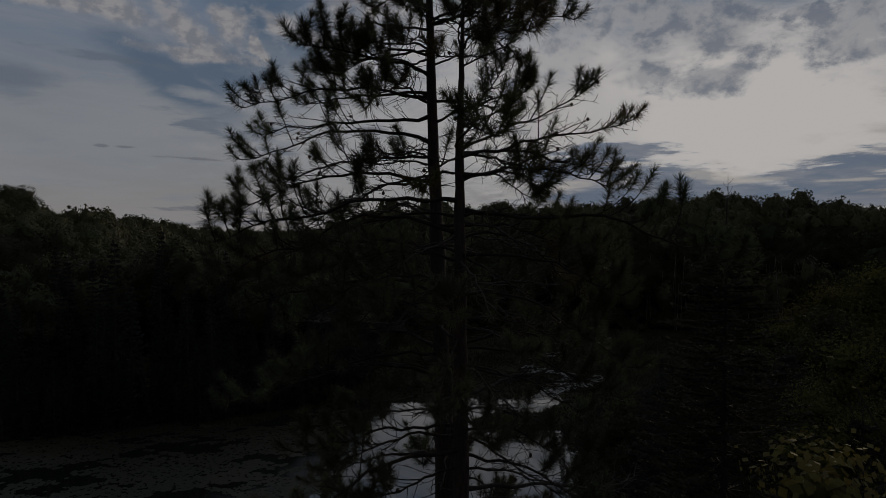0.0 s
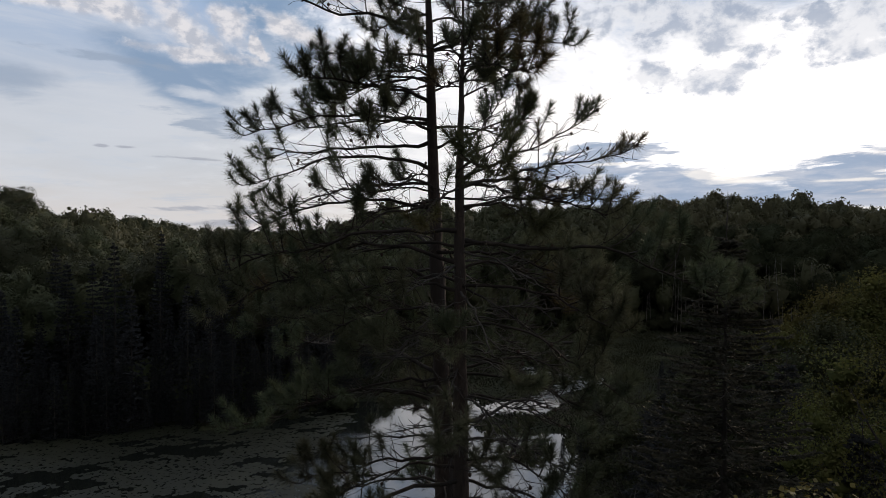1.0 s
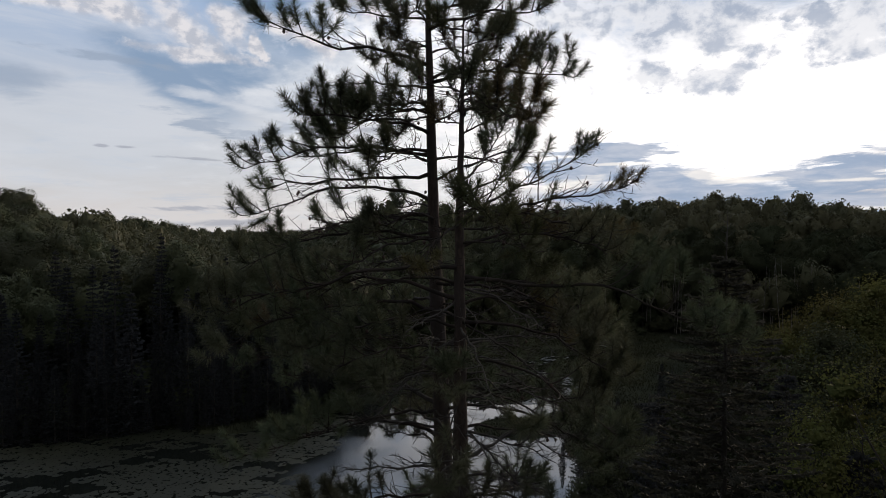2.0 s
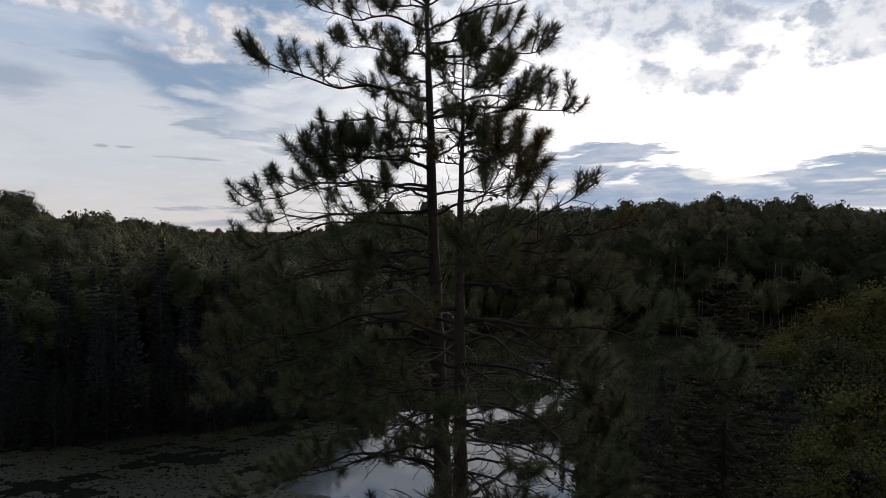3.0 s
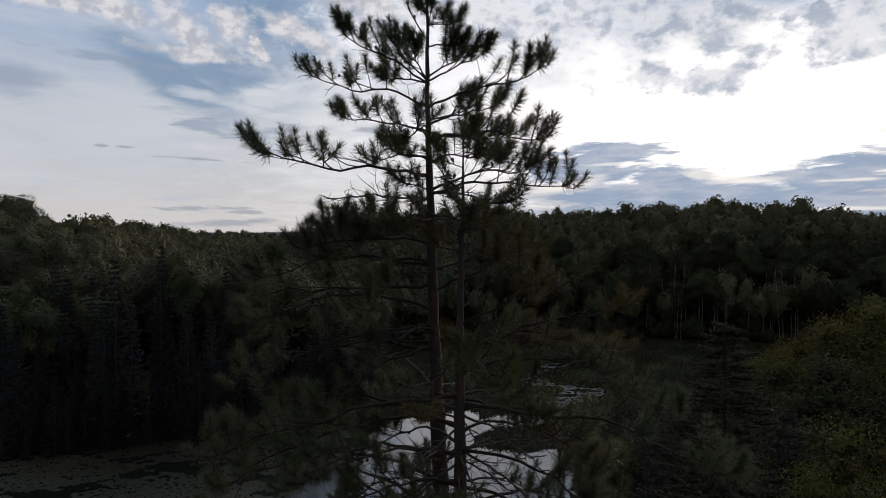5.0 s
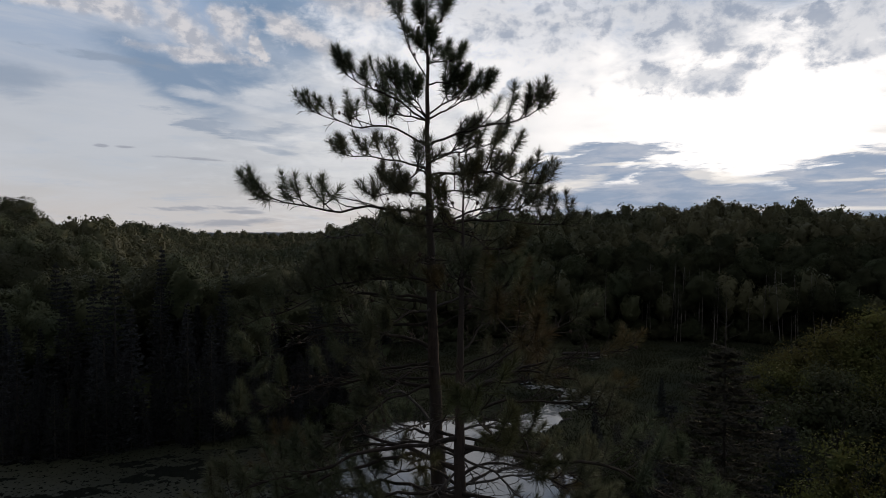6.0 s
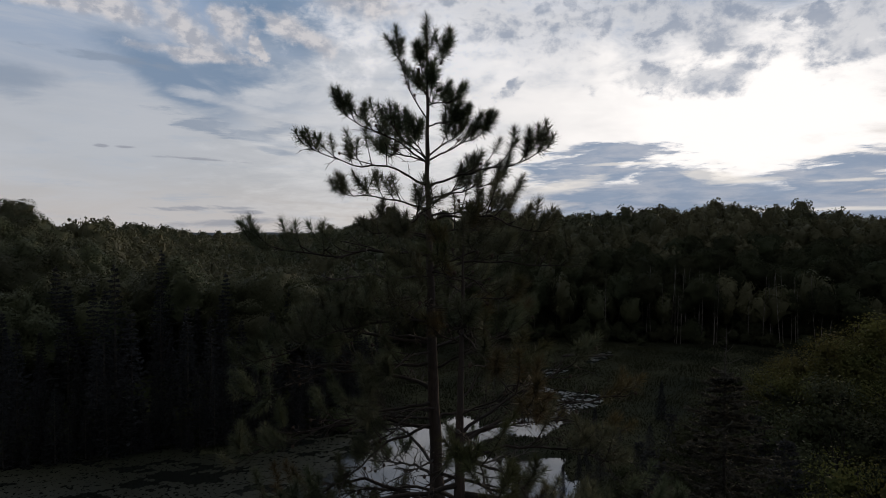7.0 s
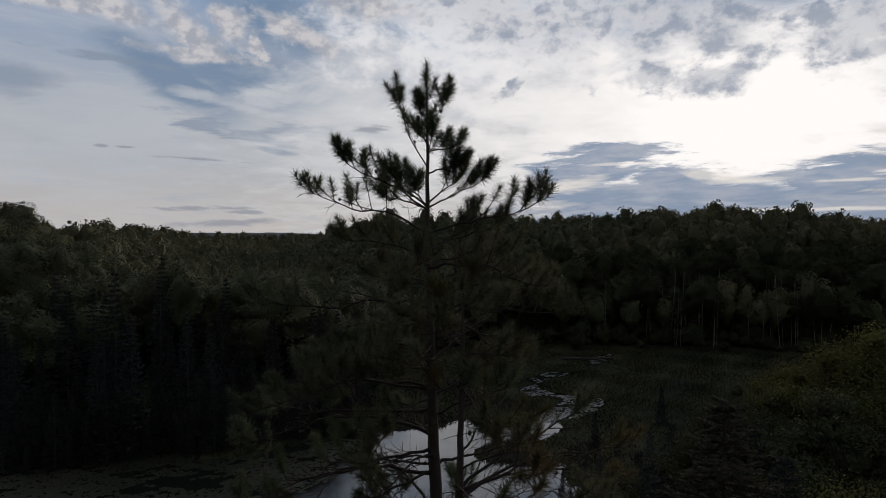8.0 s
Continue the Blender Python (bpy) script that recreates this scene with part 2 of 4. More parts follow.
GREYBARK = surface("grey_bark", [(0.045, 0.041, 0.037), (0.08, 0.073, 0.066), (0.04, 0.036, 0.033)], 9, 0.9, 0.6, (1, 1, 0.4), 0.2, 0, 0.15)
BIRCH = surface("birch_bark", [(0.16, 0.15, 0.14), (0.24, 0.225, 0.21), (0.07, 0.063, 0.056)], 5, 0.8, 0.3, (1, 1, 2.5), 0.3, 0, 0.15)
SOIL = surface("woodland_floor", [(0.028, 0.030, 0.016), (0.044, 0.048, 0.022), (0.032, 0.040, 0.018)], 0.8, 0.95, 0.6, (1, 1, 1), 0.1, 0, 0.1)
SEDGE = surface("marsh_sedge", [(0.025, 0.028, 0.015), (0.051, 0.053, 0.027), (0.020, 0.024, 0.014)], 0.12, 0.85, 0, (1, 1, 1), 0.3, 0.1, 0.1)
TURF = surface("marsh_turf", [(0.025, 0.027, 0.015), (0.045, 0.046, 0.025), (0.018, 0.021, 0.013)], 0.5, 0.95, 0.4, (1, 1, 1), 0.05, 0, 0.05)
PAD = surface("lily_pad", [(0.022, 0.025, 0.015), (0.042, 0.044, 0.027), (0.019, 0.022, 0.013)], 0.25, 0.5, 0, (1, 1, 1), 0.4, 0, 0.25)


def water_material():
    m = bpy.data.materials.new("pond_water")
    m.use_nodes = True
    k = Nodes(m.node_tree)
    where = k.add("ShaderNodeTexCoord").outputs["Object"]
    b = k.add("ShaderNodeBsdfPrincipled")
    b.inputs["Base Color"].default_value = (0.010, 0.012, 0.010, 1)
    b.inputs["IOR"].default_value = 2.2
    k.put(b.inputs["Roughness"], k.math("ADD", k.math("MULTIPLY", k.step(k.noise(where, 0.09, 3), 0.45, 0.7), 0.22), 0.03))
    r = k.add("ShaderNodeBump")
    r.inputs["Strength"].default_value = 0.06
    r.inputs["Distance"].default_value = 0.05
    k.put(r.inputs["Height"], k.noise(where, 1.6, 3))
    k.put(b.inputs["Normal"], r.outputs[0])
    k.tree.links.new(b.outputs[0], k.add("ShaderNodeOutputMaterial").inputs["Surface"])
    return m


# pale grey that imitates the sky's reflection on the stream
STREAM_SHEEN = surface("duckweed", [(0.050, 0.054, 0.046), (0.085, 0.088, 0.077), (0.042, 0.046, 0.036)], 0.25, 0.4, 0, (1, 1, 1), 0.3, 0, 0.4)
WATER = water_material()


# ---------------------------------------------------------------- mesh helpers
class Shape:
    """Collects points and faces for one mesh."""

    def __init__(self):
        self.points, self.faces, self.count = [], [], 0

    def put(self, points, faces):
        points, faces = np.asarray(points, float), np.asarray(faces, int)
        self.points.append(points)
        self.faces.append(faces + self.count)
        self.count += len(points)

    def tube(self, line, radii, sides=5):
        line, radii = np.asarray(line, float), np.asarray(radii, float)
        way = np.gradient(line, axis=0)
        way /= np.linalg.norm(way, axis=1)[:, None] + 1e-9
        ref = np.array((0.31, 0.87, 0.13)) if abs(way[0][2]) > 0.7 else np.array((0.05, 0.1, 1.0))
        a = np.cross(way, ref)
        a /= np.linalg.norm(a, axis=1)[:, None] + 1e-9
        b = np.cross(way, a)
        turn = np.arange(sides) * 2 * math.pi / sides
        rings = line[:, None, :] + radii[:, None, None] * (np.cos(turn)[None, :, None] * a[:, None, :] + np.sin(turn)[None, :, None] * b[:, None, :])
        faces = []
        for i in range(len(line) - 1):
            for j in range(sides):
                k = (j + 1) % sides
                faces.append((i * sides + j, i * sides + k, (i + 1) * sides + k, (i + 1) * sides + j))
        self.put(rings.reshape(-1, 3), faces)

    def blades(self, roots, ways, lengths, widths):
        """Thin triangles: needles and grass."""
        side = np.cross(ways, RNG.normal(size=ways.shape))
        side /= np.linalg.norm(side, axis=1)[:, None] + 1e-9
        half = side * widths[:, None] / 2
        points = np.stack((roots - half, roots + half, roots + ways * lengths[:, None]), 1).reshape(-1, 3)
        self.put(points, np.arange(len(points)).reshape(-1, 3))

    def leaves(self, spots, ways, sizes, narrow=0.6, facing=None):
        """Small diamond leaves, each an island of its own, turned at random or to face one way."""
        a = ways / (np.linalg.norm(ways, axis=1)[:, None] + 1e-9)
        b = np.cross(a, RNG.normal(size=a.shape) if facing is None else facing)
        b /= np.linalg.norm(b, axis=1)[:, None] + 1e-9
        s = sizes[:, None]
        points = np.stack((spots, spots + a * s * 0.5 + b * s * narrow / 2, spots + a * s, spots + a * s * 0.5 - b * s * narrow / 2), 1)
        self.put(points.reshape(-1, 3), np.arange(len(points) * 4).reshape(-1, 4))

    def sprays(self, spots, ways, sizes, facing):
        """Three-cornered sprays of leaves that lie along a crown."""
        a = ways / (np.linalg.norm(ways, axis=1)[:, None] + 1e-9)
        b = np.cross(a, facing)
        b /= np.linalg.norm(b, axis=1)[:, None] + 1e-9
        s = sizes[:, None]
        points = np.stack((spots - a * s * 0.5 - b * s * 0.5, spots - a * s * 0.4 + b * s * 0.5, spots + a * s * 0.6), 1)
        self.put(points.reshape(-1, 3), np.arange(len(points) * 3).reshape(-1, 3))

    def mesh(self, name, material, smooth=False):
        data = bpy.data.meshes.new(name)
        points = np.concatenate(self.points)
        loops = np.concatenate([f.ravel() for f in self.faces])
        sizes = np.concatenate([np.full(len(f), f.shape[1]) for f in self.faces])
        data.vertices.add(len(points))
        data.vertices.foreach_set("co", points.astype(np.float32).ravel())
        data.loops.add(len(loops))
        data.loops.foreach_set("vertex_index", loops.astype(np.int32))
        data.polygons.add(len(sizes))
        data.polygons.foreach_set("loop_start", np.concatenate(((0,), np.cumsum(sizes)[:-1])).astype(np.int32))
        data.update(calc_edges=True)
        data.validate()
        data.materials.append(material)
        if smooth:
            data.polygons.foreach_set("use_smooth", np.ones(len(sizes), bool))
        return data


RNG = np.random.default_rng(7)


def part(name, shape, material, parent, label="", smooth=False):
    ob = new(name, shape.mesh(name, material, smooth))
    ob.parent = parent
    return tagged(ob, label)


def unit(v):
    v = np.asarray(v, float)
    return v / (np.linalg.norm(v) + 1e-9)


def smooth_step(v, low, high):
    t = np.clip((np.asarray(v, float) - low) / (high - low), 0, 1)
    return t * t * (3 - 2 * t)


# ---------------------------------------------------------------- the lie of the land
BEAR = [-1.2, -0.74, -0.59, -0.457, -0.343, -0.268, -0.2, -0.13, -0.08, 0.08, 0.2, 0.47, 0.74, 1.2]
FOOT = [76, 80, 82, 86, 88, 91, 97, 112, 165, 174, 172, 168, 158, 130]
CREST = [145, 160, 190, 400, 700, 800, 520, 300, 250, 262, 250, 222, 220, 200]
RISE = [22, 20.4, 18.6, 17.5, 16.5, 15, 18.5, 21.5, 22.5, 24, 22.5, 25.5, 22, 24]
WATER_LEVEL = 6.0
STREAM = [(9, 91), (14, 97), (20, 106), (27, 113), (18, 121), (21, 130), (32, 139), (38, 148), (44, 158)]


def wave(x, y, size, seed=0.0):
    """Gentle unevenness between about -1 and 1."""
    x, y = np.asarray(x, float) / size, np.asarray(y, float) / size
    return (np.sin(1.7 * x + 2.3 * y + seed) + np.sin(2.9 * x - 1.3 * y + 2.1 + seed) + np.sin(-4.1 * x + 3.7 * y + 4.4 * seed) * 0.6) / 2.6


def wetness(x, y):
    """Above 0 where open water lies."""
    x, y = np.asarray(x, float), np.asarray(y, float)
    wob = 3.0 * wave(x, y, 9) + 1.2 * wave(x, y, 3.1, 1.0)
    pond = np.minimum(np.minimum(y - 46 + wob, 16 - x + wob), 84 + 14 * smooth_step(x, -32, -12) - 18 * smooth_step(x, 2, 18) - y + wob)
    best = pond
    for (ax, ay), (bx, by) in zip(STREAM[:-1], STREAM[1:]):
        vx, vy = bx - ax, by - ay
        t = np.clip(((x - ax) * vx + (y - ay) * vy) / (vx * vx + vy * vy), 0, 1)
        best = np.maximum(best, np.interp(y, (96, 106, 128), (4.0, 2.7, 1.6)) + 0.8 * wob - np.hypot(x - ax - t * vx, y - ay - t * vy))
    spit = (np.hypot((x - 12.5) / 8.0, (y - 86) / 5.0) - 1) * 5 + 0.4 * wob
    return np.minimum(best, spit)


def ground_height(x, y):
    x, y = np.asarray(x, float), np.asarray(y, float)
    bear = x / np.maximum(y, 40.0)
    foot, crest, rise = np.interp(bear, BEAR, FOOT), np.interp(bear, BEAR, CREST), np.interp(bear, BEAR, RISE)
    t = np.clip((y - foot) / (crest - foot), 0, 1)
    hill = rise * (0.55 * t + 0.45 * t * t * (3 - 2 * t)) + 1.5 * wave(x, y, 21) * smooth_step(t, 0, 0.3)
    hill = hill + 6 * np.exp(-((x + 44) ** 2 + (y - 106) ** 2) / 260) * smooth_step(t, 0, 0.02)
    hill = hill - 6 * smooth_step(y, crest + 10, crest + 400)
    near = 7.0 * (1 - smooth_step(y, 8, 46)) + 6 * smooth_step(-y, 0, 80)
    floor = 0.25 + 0.12 * wave(x, y, 6, 2.0) - 1.0 * smooth_step(wetness(x, y), -0.8, 0.8)
    return WATER_LEVEL + np.where(y > 48, np.where(t > 0, np.maximum(hill, 0.25), floor), near + floor)


def lines(low, high, step, far):
    mid = list(np.arange(low, high + 0.1, step))
    out, gap = [], step
    while high + sum(out) + gap < far:
        out.append(gap)
        gap *= 1.22
    up = list(high + np.cumsum(out)) + [far]
    down = list(low - np.cumsum(out)) + [-far]
    return np.array(sorted(set(down + mid + up)))


gx, gy = lines(-100, 115, 1.25, 3500.0), lines(40, 180, 1.25, 3500.0)
xx, yy = np.meshgrid(gx, gy)
zz = ground_height(xx, yy)
cols = len(gx)
cell = (np.arange(len(gy) - 1)[:, None] * cols + np.arange(cols - 1)[None, :]).ravel()
sheet = Shape()
sheet.put(np.stack((xx.ravel(), yy.ravel(), zz.ravel()), 1), np.stack((cell, cell + 1, cell + cols + 1, cell + cols), 1))
land = sheet.mesh("ground", SOIL, True)
land.materials.append(TURF)
flat_of = (yy > 52) & (yy < np.interp(xx / np.maximum(yy, 40.0), BEAR, FOOT) + 1.0)
land.polygons.foreach_set("material_index", flat_of.ravel()[cell].astype(np.int32))
tagged(new("ground", land), "dark mossy woodland floor sloping down to a marshy valley", "ground", kind="structure")

pond = Shape()
pond.put([(-190, 42, WATER_LEVEL), (95, 42, WATER_LEVEL), (95, 175, WATER_LEVEL), (-190, 175, WATER_LEVEL)], [(0, 1, 2, 3)])
tagged(new("water", pond.mesh("water", WATER)), "still dark pond water mirroring the dusk sky", "pond", kind="structure")


# ---------------------------------------------------------------- the pine
STEM_A = ([11.5, 18, 24, 30.5, 32.0, 34.3, 35.8, 37.7, 39.3, 40.1], [0.45, 0.3, 0.12, 0.02, -0.05, -0.15, -0.19, -0.24, -0.24, -0.25],
          [8.7, 9.0, 9.2, 9.2, 9.2, 9.2, 9.2, 9.2, 9.2, 9.25], [0.27, 0.22, 0.19, 0.15, 0.125, 0.086, 0.066, 0.036, 0.017, 0.008])
STEM_B = ([11.5, 18, 24, 30.0, 32.0, 34.2, 35.7, 37.0], [0.35, 0.25, 0.22, 0.24, 0.23, 0.22, 0.25, 0.26],
          [8.4, 8.0, 7.9, 7.9, 7.9, 7.9, 7.9, 7.85], [0.22, 0.17, 0.14, 0.112, 0.092, 0.056, 0.026, 0.007])


def stem_at(stem, z):
    return np.array((np.interp(z, stem[0], stem[1]), np.interp(z, stem[0], stem[2]), z)), float(np.interp(z, stem[0], stem[3]))


def brush(needles, line, cover, density=560, long=1.0):
    """Long needles that stand out all round the last stretch of a shoot, shorter and closer at its tip."""
    gaps = np.linalg.norm(np.diff(line, axis=0), axis=1)
    at = np.concatenate(((0,), np.cumsum(gaps)))
    cover = min(cover, at[-1])
    count = int(70 + density * cover)
    s = np.concatenate((RNG.random(count - 40) ** 0.85, np.ones(40)))
    where = at[-1] - cover * (1 - s)
    roots = np.stack([np.interp(where, at, line[:, j]) for j in range(3)], 1)
    step = np.clip(np.searchsorted(at, where, "right") - 1, 0, len(line) - 2)
    axis = (line[1:] - line[:-1])[step]
    axis /= np.linalg.norm(axis, axis=1)[:, None] + 1e-9
    side = RNG.normal(size=(count, 3))
    side -= np.sum(side * axis, 1)[:, None] * axis
    side /= np.linalg.norm(side, axis=1)[:, None] + 1e-9
    spread = np.radians(np.where(s > 0.999, RNG.uniform(5, 45, count), 74 - 28 * s + RNG.normal(0, 13, count)))
    ways = np.cos(spread)[:, None] * axis + np.sin(spread)[:, None] * side
    ways[:, 2] -= 0.06
    needles.blades(roots, ways, long * RNG.uniform(0.115, 0.185, count), np.full(count, 0.0066))


def twig_line(start, way, length, lift, points=5, crook=0.05):
    line, pos, w = [np.array(start)], np.array(start, float), unit(way)
    for _ in range(points - 1):
        w = unit(w + np.array((0, 0, lift / points)) + RNG.normal(0, crook, 3))
        pos = pos + w * length / (points - 1)
        line.append(pos)
    return np.array(line)


def pine_cone_shape():
    s = Shape()
    f = np.linspace(0, 1, 5)
    s.tube(np.stack((0 * f, 0 * f, -0.055 * f), 1), 0.024 * np.sin(math.pi * (0.12 + 0.82 * f)), 7)
    return s


CONE_MESH = pine_cone_shape().mesh("cone", CONE, True)


def limb(tree, stem, z, azimuth, reach, rise, leafy, dead=False, green=None, inner=0.25, web=4.0):
    """A limb with its side twigs; its needles and cones are parts of the limb."""
    base, trunk_radius = stem_at(stem, z)
    if not dead:
        reach, rise = max(reach - 0.12, 0.15), rise - 0.28
    out = np.array((math.cos(radians(azimuth)), math.sin(radians(azimuth)), 0.0))
    across = np.array((-out[1], out[0], 0.0))
    s = np.linspace(0, 1, 14)
    bow = 0.11 * reach * RNG.uniform(-0.3, 1.0)
    sway = 0.06 * reach * RNG.normal()
    kink = np.cumsum(RNG.normal(0, 0.012 * reach, (14, 2)), axis=0)
    kink -= s[:, None] * kink[-1]
    line = base + out * (reach * s)[:, None] + across * (sway * np.sin(math.pi * s) + kink[:, 0])[:, None]
    turn_up = (0.55 * s + 0.45 * s ** 3.5) if not dead else s
    line[:, 2] += rise * turn_up + (bow + 0.04 * reach) * np.sin(math.pi * s) * (1 - 0.6 * s) + kink[:, 1]
    thick = min(0.5 * trunk_radius, 0.009 + 0.0068 * reach)
    wood, needles, tips = Shape(), Shape(), []
    wood.tube(line, np.interp(s, (0, 0.06, 1), (thick * 1.4, thick, 0.006)), 6)

    def shoot(spot, way, length, lift=1.1):
        """A living shoot that curves upwards, brushed with needles along its outer part."""
        side = twig_line(spot, way, length, lift, 7, 0.06)
        wood.tube(side, np.linspace(min(0.010, thick * 0.6), 0.004, 7), 4)
        brush(needles, side, RNG.uniform(0.20, 0.36))
        return side

    if leafy > 0 and not dead:
        tip_way = unit(line[-1] - line[-3])
        shoot(line[-1], tip_way + np.array((0, 0, 0.35)), RNG.uniform(0.18, 0.3))
        for flip in (-1, 1):
            shoot(line[-2], tip_way + across * flip * RNG.uniform(0.4, 0.9) + np.array((0, 0, 0.3)), RNG.uniform(0.2, 0.36))
    count = int(3 + 3.1 * reach)
    flip = 1
    for i in range(count):
        at = inner + (0.98 - inner) * (i + RNG.random() * 0.7) / count
        k = min(int(at * 13), 12)
        spot = line[k] + (line[k + 1] - line[k]) * (at * 13 - k)
        along = unit(line[k + 1] - line[k])
        flip = -flip
        bare = dead or RNG.random() > 0.85 * leafy * at
        if not bare:
            w = along * 0.6 + across * flip * RNG.uniform(0.1, 0.9) + np.array((0, 0, RNG.uniform(0.2, 0.9))) + RNG.normal(0, 0.3, 3)
            side = shoot(spot, w, (0.24 + 0.22 * reach * (1 - at) + 0.05 * reach) * RNG.uniform(0.75, 1.25))
            for _ in range(int(RNG.integers(0, 2 if at < 0.6 else 3))):
                q = int(RNG.integers(1, 5))
                shoot(side[q], unit(side[q + 1] - side[q]) + RNG.normal(0, 0.55, 3) + np.array((0, 0, 0.2)), RNG.uniform(0.16, 0.32))
            continue
        angle = radians(RNG.uniform(28, 58)) * flip
        w = along * math.cos(angle) + across * math.sin(angle) + np.array((0, 0, RNG.uniform(-0.05, 0.35)))
        length = (0.16 + 0.30 * reach * (1 - at) + 0.09 * reach) * RNG.uniform(0.4, 0.85)
        side = twig_line(spot, w, length, RNG.uniform(-0.5, 0.4), 6, 0.13)
        wood.tube(side, np.linspace(min(0.010, thick * 0.6), 0.004, 6), 4)
        tips.append(side[-1])
        for j in range(int(length * 5) + 1):
            f = RNG.uniform(0.3, 0.95)
            q = min(int(f * 5), 4)
            p = side[q] + (side[q + 1] - side[q]) * (f * 5 - q)
            a2 = radians(RNG.uniform(30, 60)) * RNG.choice((-1, 1))
            d = unit(side[q + 1] - side[q])
            w2 = d * math.cos(a2) + np.cross(d, (0, 0, 1)) * math.sin(a2) + np.array((0, 0, RNG.uniform(-0.1, 0.35)))
            wood.tube(twig_line(p, w2, RNG.uniform(0.12, 0.34), 0.1, 4, 0.14), np.linspace(0.006, 0.003, 4), 3)
    # a web of fine bare twigs, often curling upwards
    for i in range(int(web * reach)):
        at = RNG.uniform(0.08, 0.92)
        k = min(int(at * 13), 12)
        spot = line[k] + (line[k + 1] - line[k]) * (at * 13 - k)
        w = unit(line[k + 1] - line[k]) * 0.7 + across * RNG.uniform(-1, 1) + np.array((0, 0, RNG.uniform(-0.5, 0.8)))
        curl = twig_line(spot, w, RNG.uniform(0.2, 0.55), RNG.uniform(-0.8, 1.4), 6, 0.16)
        wood.tube(curl, np.linspace(0.0065, 0.003, 6), 3)
        for j in (2, 4):
            if RNG.random() < 0.6:
                wood.tube(twig_line(curl[j], RNG.normal(size=3) + unit(w), RNG.uniform(0.08, 0.2), 0.3, 3, 0.15), (0.005, 0.004, 0.003), 3)
    limb_part = part("limb", wood, DEADWOOD if dead else TWIG, tree, "bare weathered dead limb" if dead else "")
    if leafy > 0 and not dead:
        part("needles", needles, green or NEEDLE, limb_part, "browning tufts of long pine needles" if green else "tufts of long dark green pine needles")
        for spot in tips[::3]:
            cone = new("cone", CONE_MESH)
            cone.parent, cone.location = limb_part, spot + np.array((0, 0, 0.015))
    return limb_part


pine = tagged(new("pine_tree"), "tall two-stemmed red pine with open crown on the slope", "tree")
for stem in (STEM_A, STEM_B):
    heights = np.concatenate((np.linspace(stem[0][0], 30, 14)[:-1], np.linspace(30, stem[0][-1], 30)))
    line = np.array([stem_at(stem, h)[0] for h in heights])
    line[1:-1, :2] += RNG.normal(0, 0.008, (len(heights) - 2, 2))
    bole = Shape()
    bole.tube(line, np.array([stem_at(stem, h)[1] for h in heights]) * (1 + 0.05 * RNG.normal(size=len(heights))), 12)
    part("trunk", bole, BARK, pine, "rough grey-brown pine bark", True)

# height on the stem, bearing, reach, rise, how leafy
LIMBS_TOP = [
    (38.55, 175, 0.58, 1.42, 1), (39.2, -12, 0.44, 0.68, 1), (39.10, -130, 0.30, 0.62, 1), (38.75, -66, 0.30, 0.60, 1),
    (38.75, 30, 0.66, 0.45, 1), (38.95, 130, 0.36, 0.45, 1), (38.43, 45, 0.84, 0.50, 1), (37.94, -134, 0.84, 0.75, 1),
    (37.94, -105, 0.80, 0.55, 1), (37.91, 6, 1.02, 0.75, 1), (37.98, 46, 0.98, 0.85, 1), (37.89, 134, 1.25, 0.55, 1),
]
LIMBS_HIGH = [
    (37.53, 160, 2.34, 1.05, 1), (37.88, 180, 1.45, 1.10, 1), (37.48, -13, 1.92, 0.85, 1), (37.27, 21, 1.38, 0.77, 1),
    (37.31, 51, 1.29, 0.86, 0.8), (37.14, 166, 1.63, 0.61, 1), (37.01, -42, 2.22, 0.11, 1), (37.05, -107, 1.36, -0.01, 0.6),
    (37.05, 33, 1.64, 0.43, 1), (36.72, -144, 0.68, 0.34, 0.3), (36.70, 46, 1.52, 0.47, 0.6), (36.75, 138, 1.51, 0.37, 0.5),
    (36.48, -145, 2.82, 0.49, 0.75), (36.26, -126, 0.75, 0.34, 0.9), (36.22, 0, 2.31, 0.35, 0.75), (36.26, 21, 1.93, 0.74, 0.8),
    (36.22, -44, 1.57, -0.16, 0.4),
]
LIMBS_MID = [
    (35.81, -137, 1.46, 0.15, 1), (35.79, -110, 1.28, 0.08, 1), (35.76, 168, 1.89, 0.17, 0.8), (35.79, -146, 1.61, -0.27, 1),
    (35.59, 54, 1.60, 0.74, 0.8), (35.68, 115, 1.55, 0.18, 0.8), (35.46, -135, 2.41, 0.22, 1.1), (35.42, -153, 1.79, 0.11, 1.1),
    (35.10, -170, 2.86, 0.03, 1.1), (35.16, 157, 2.57, 0.33, 0.9), (35.03, -112, 2.16, -0.23, 0.9), (35.03, 43, 2.07, 0.33, 0.6),
    (34.84, 170, 2.92, 0.07, 0.45), (34.75, 25, 1.90, 0.98, 0.5), (34.42, 175, 3.14, 0.05, 0.35), (34.20, -163, 2.43, -0.19, 0.35),
]
LIMBS_LOW = [
    (34.12, -123, 1.67, 0.05, 0.6), (34.25, 119, 1.38, 0.39, 0.6), (33.86, -176, 3.12, -0.26, 0.8), (33.83, -133, 2.18, -0.36, 0.7),
    (33.88, 137, 2.06, -0.22, 0.6), (33.90, 33, 2.21, -0.04, 0.7),
]
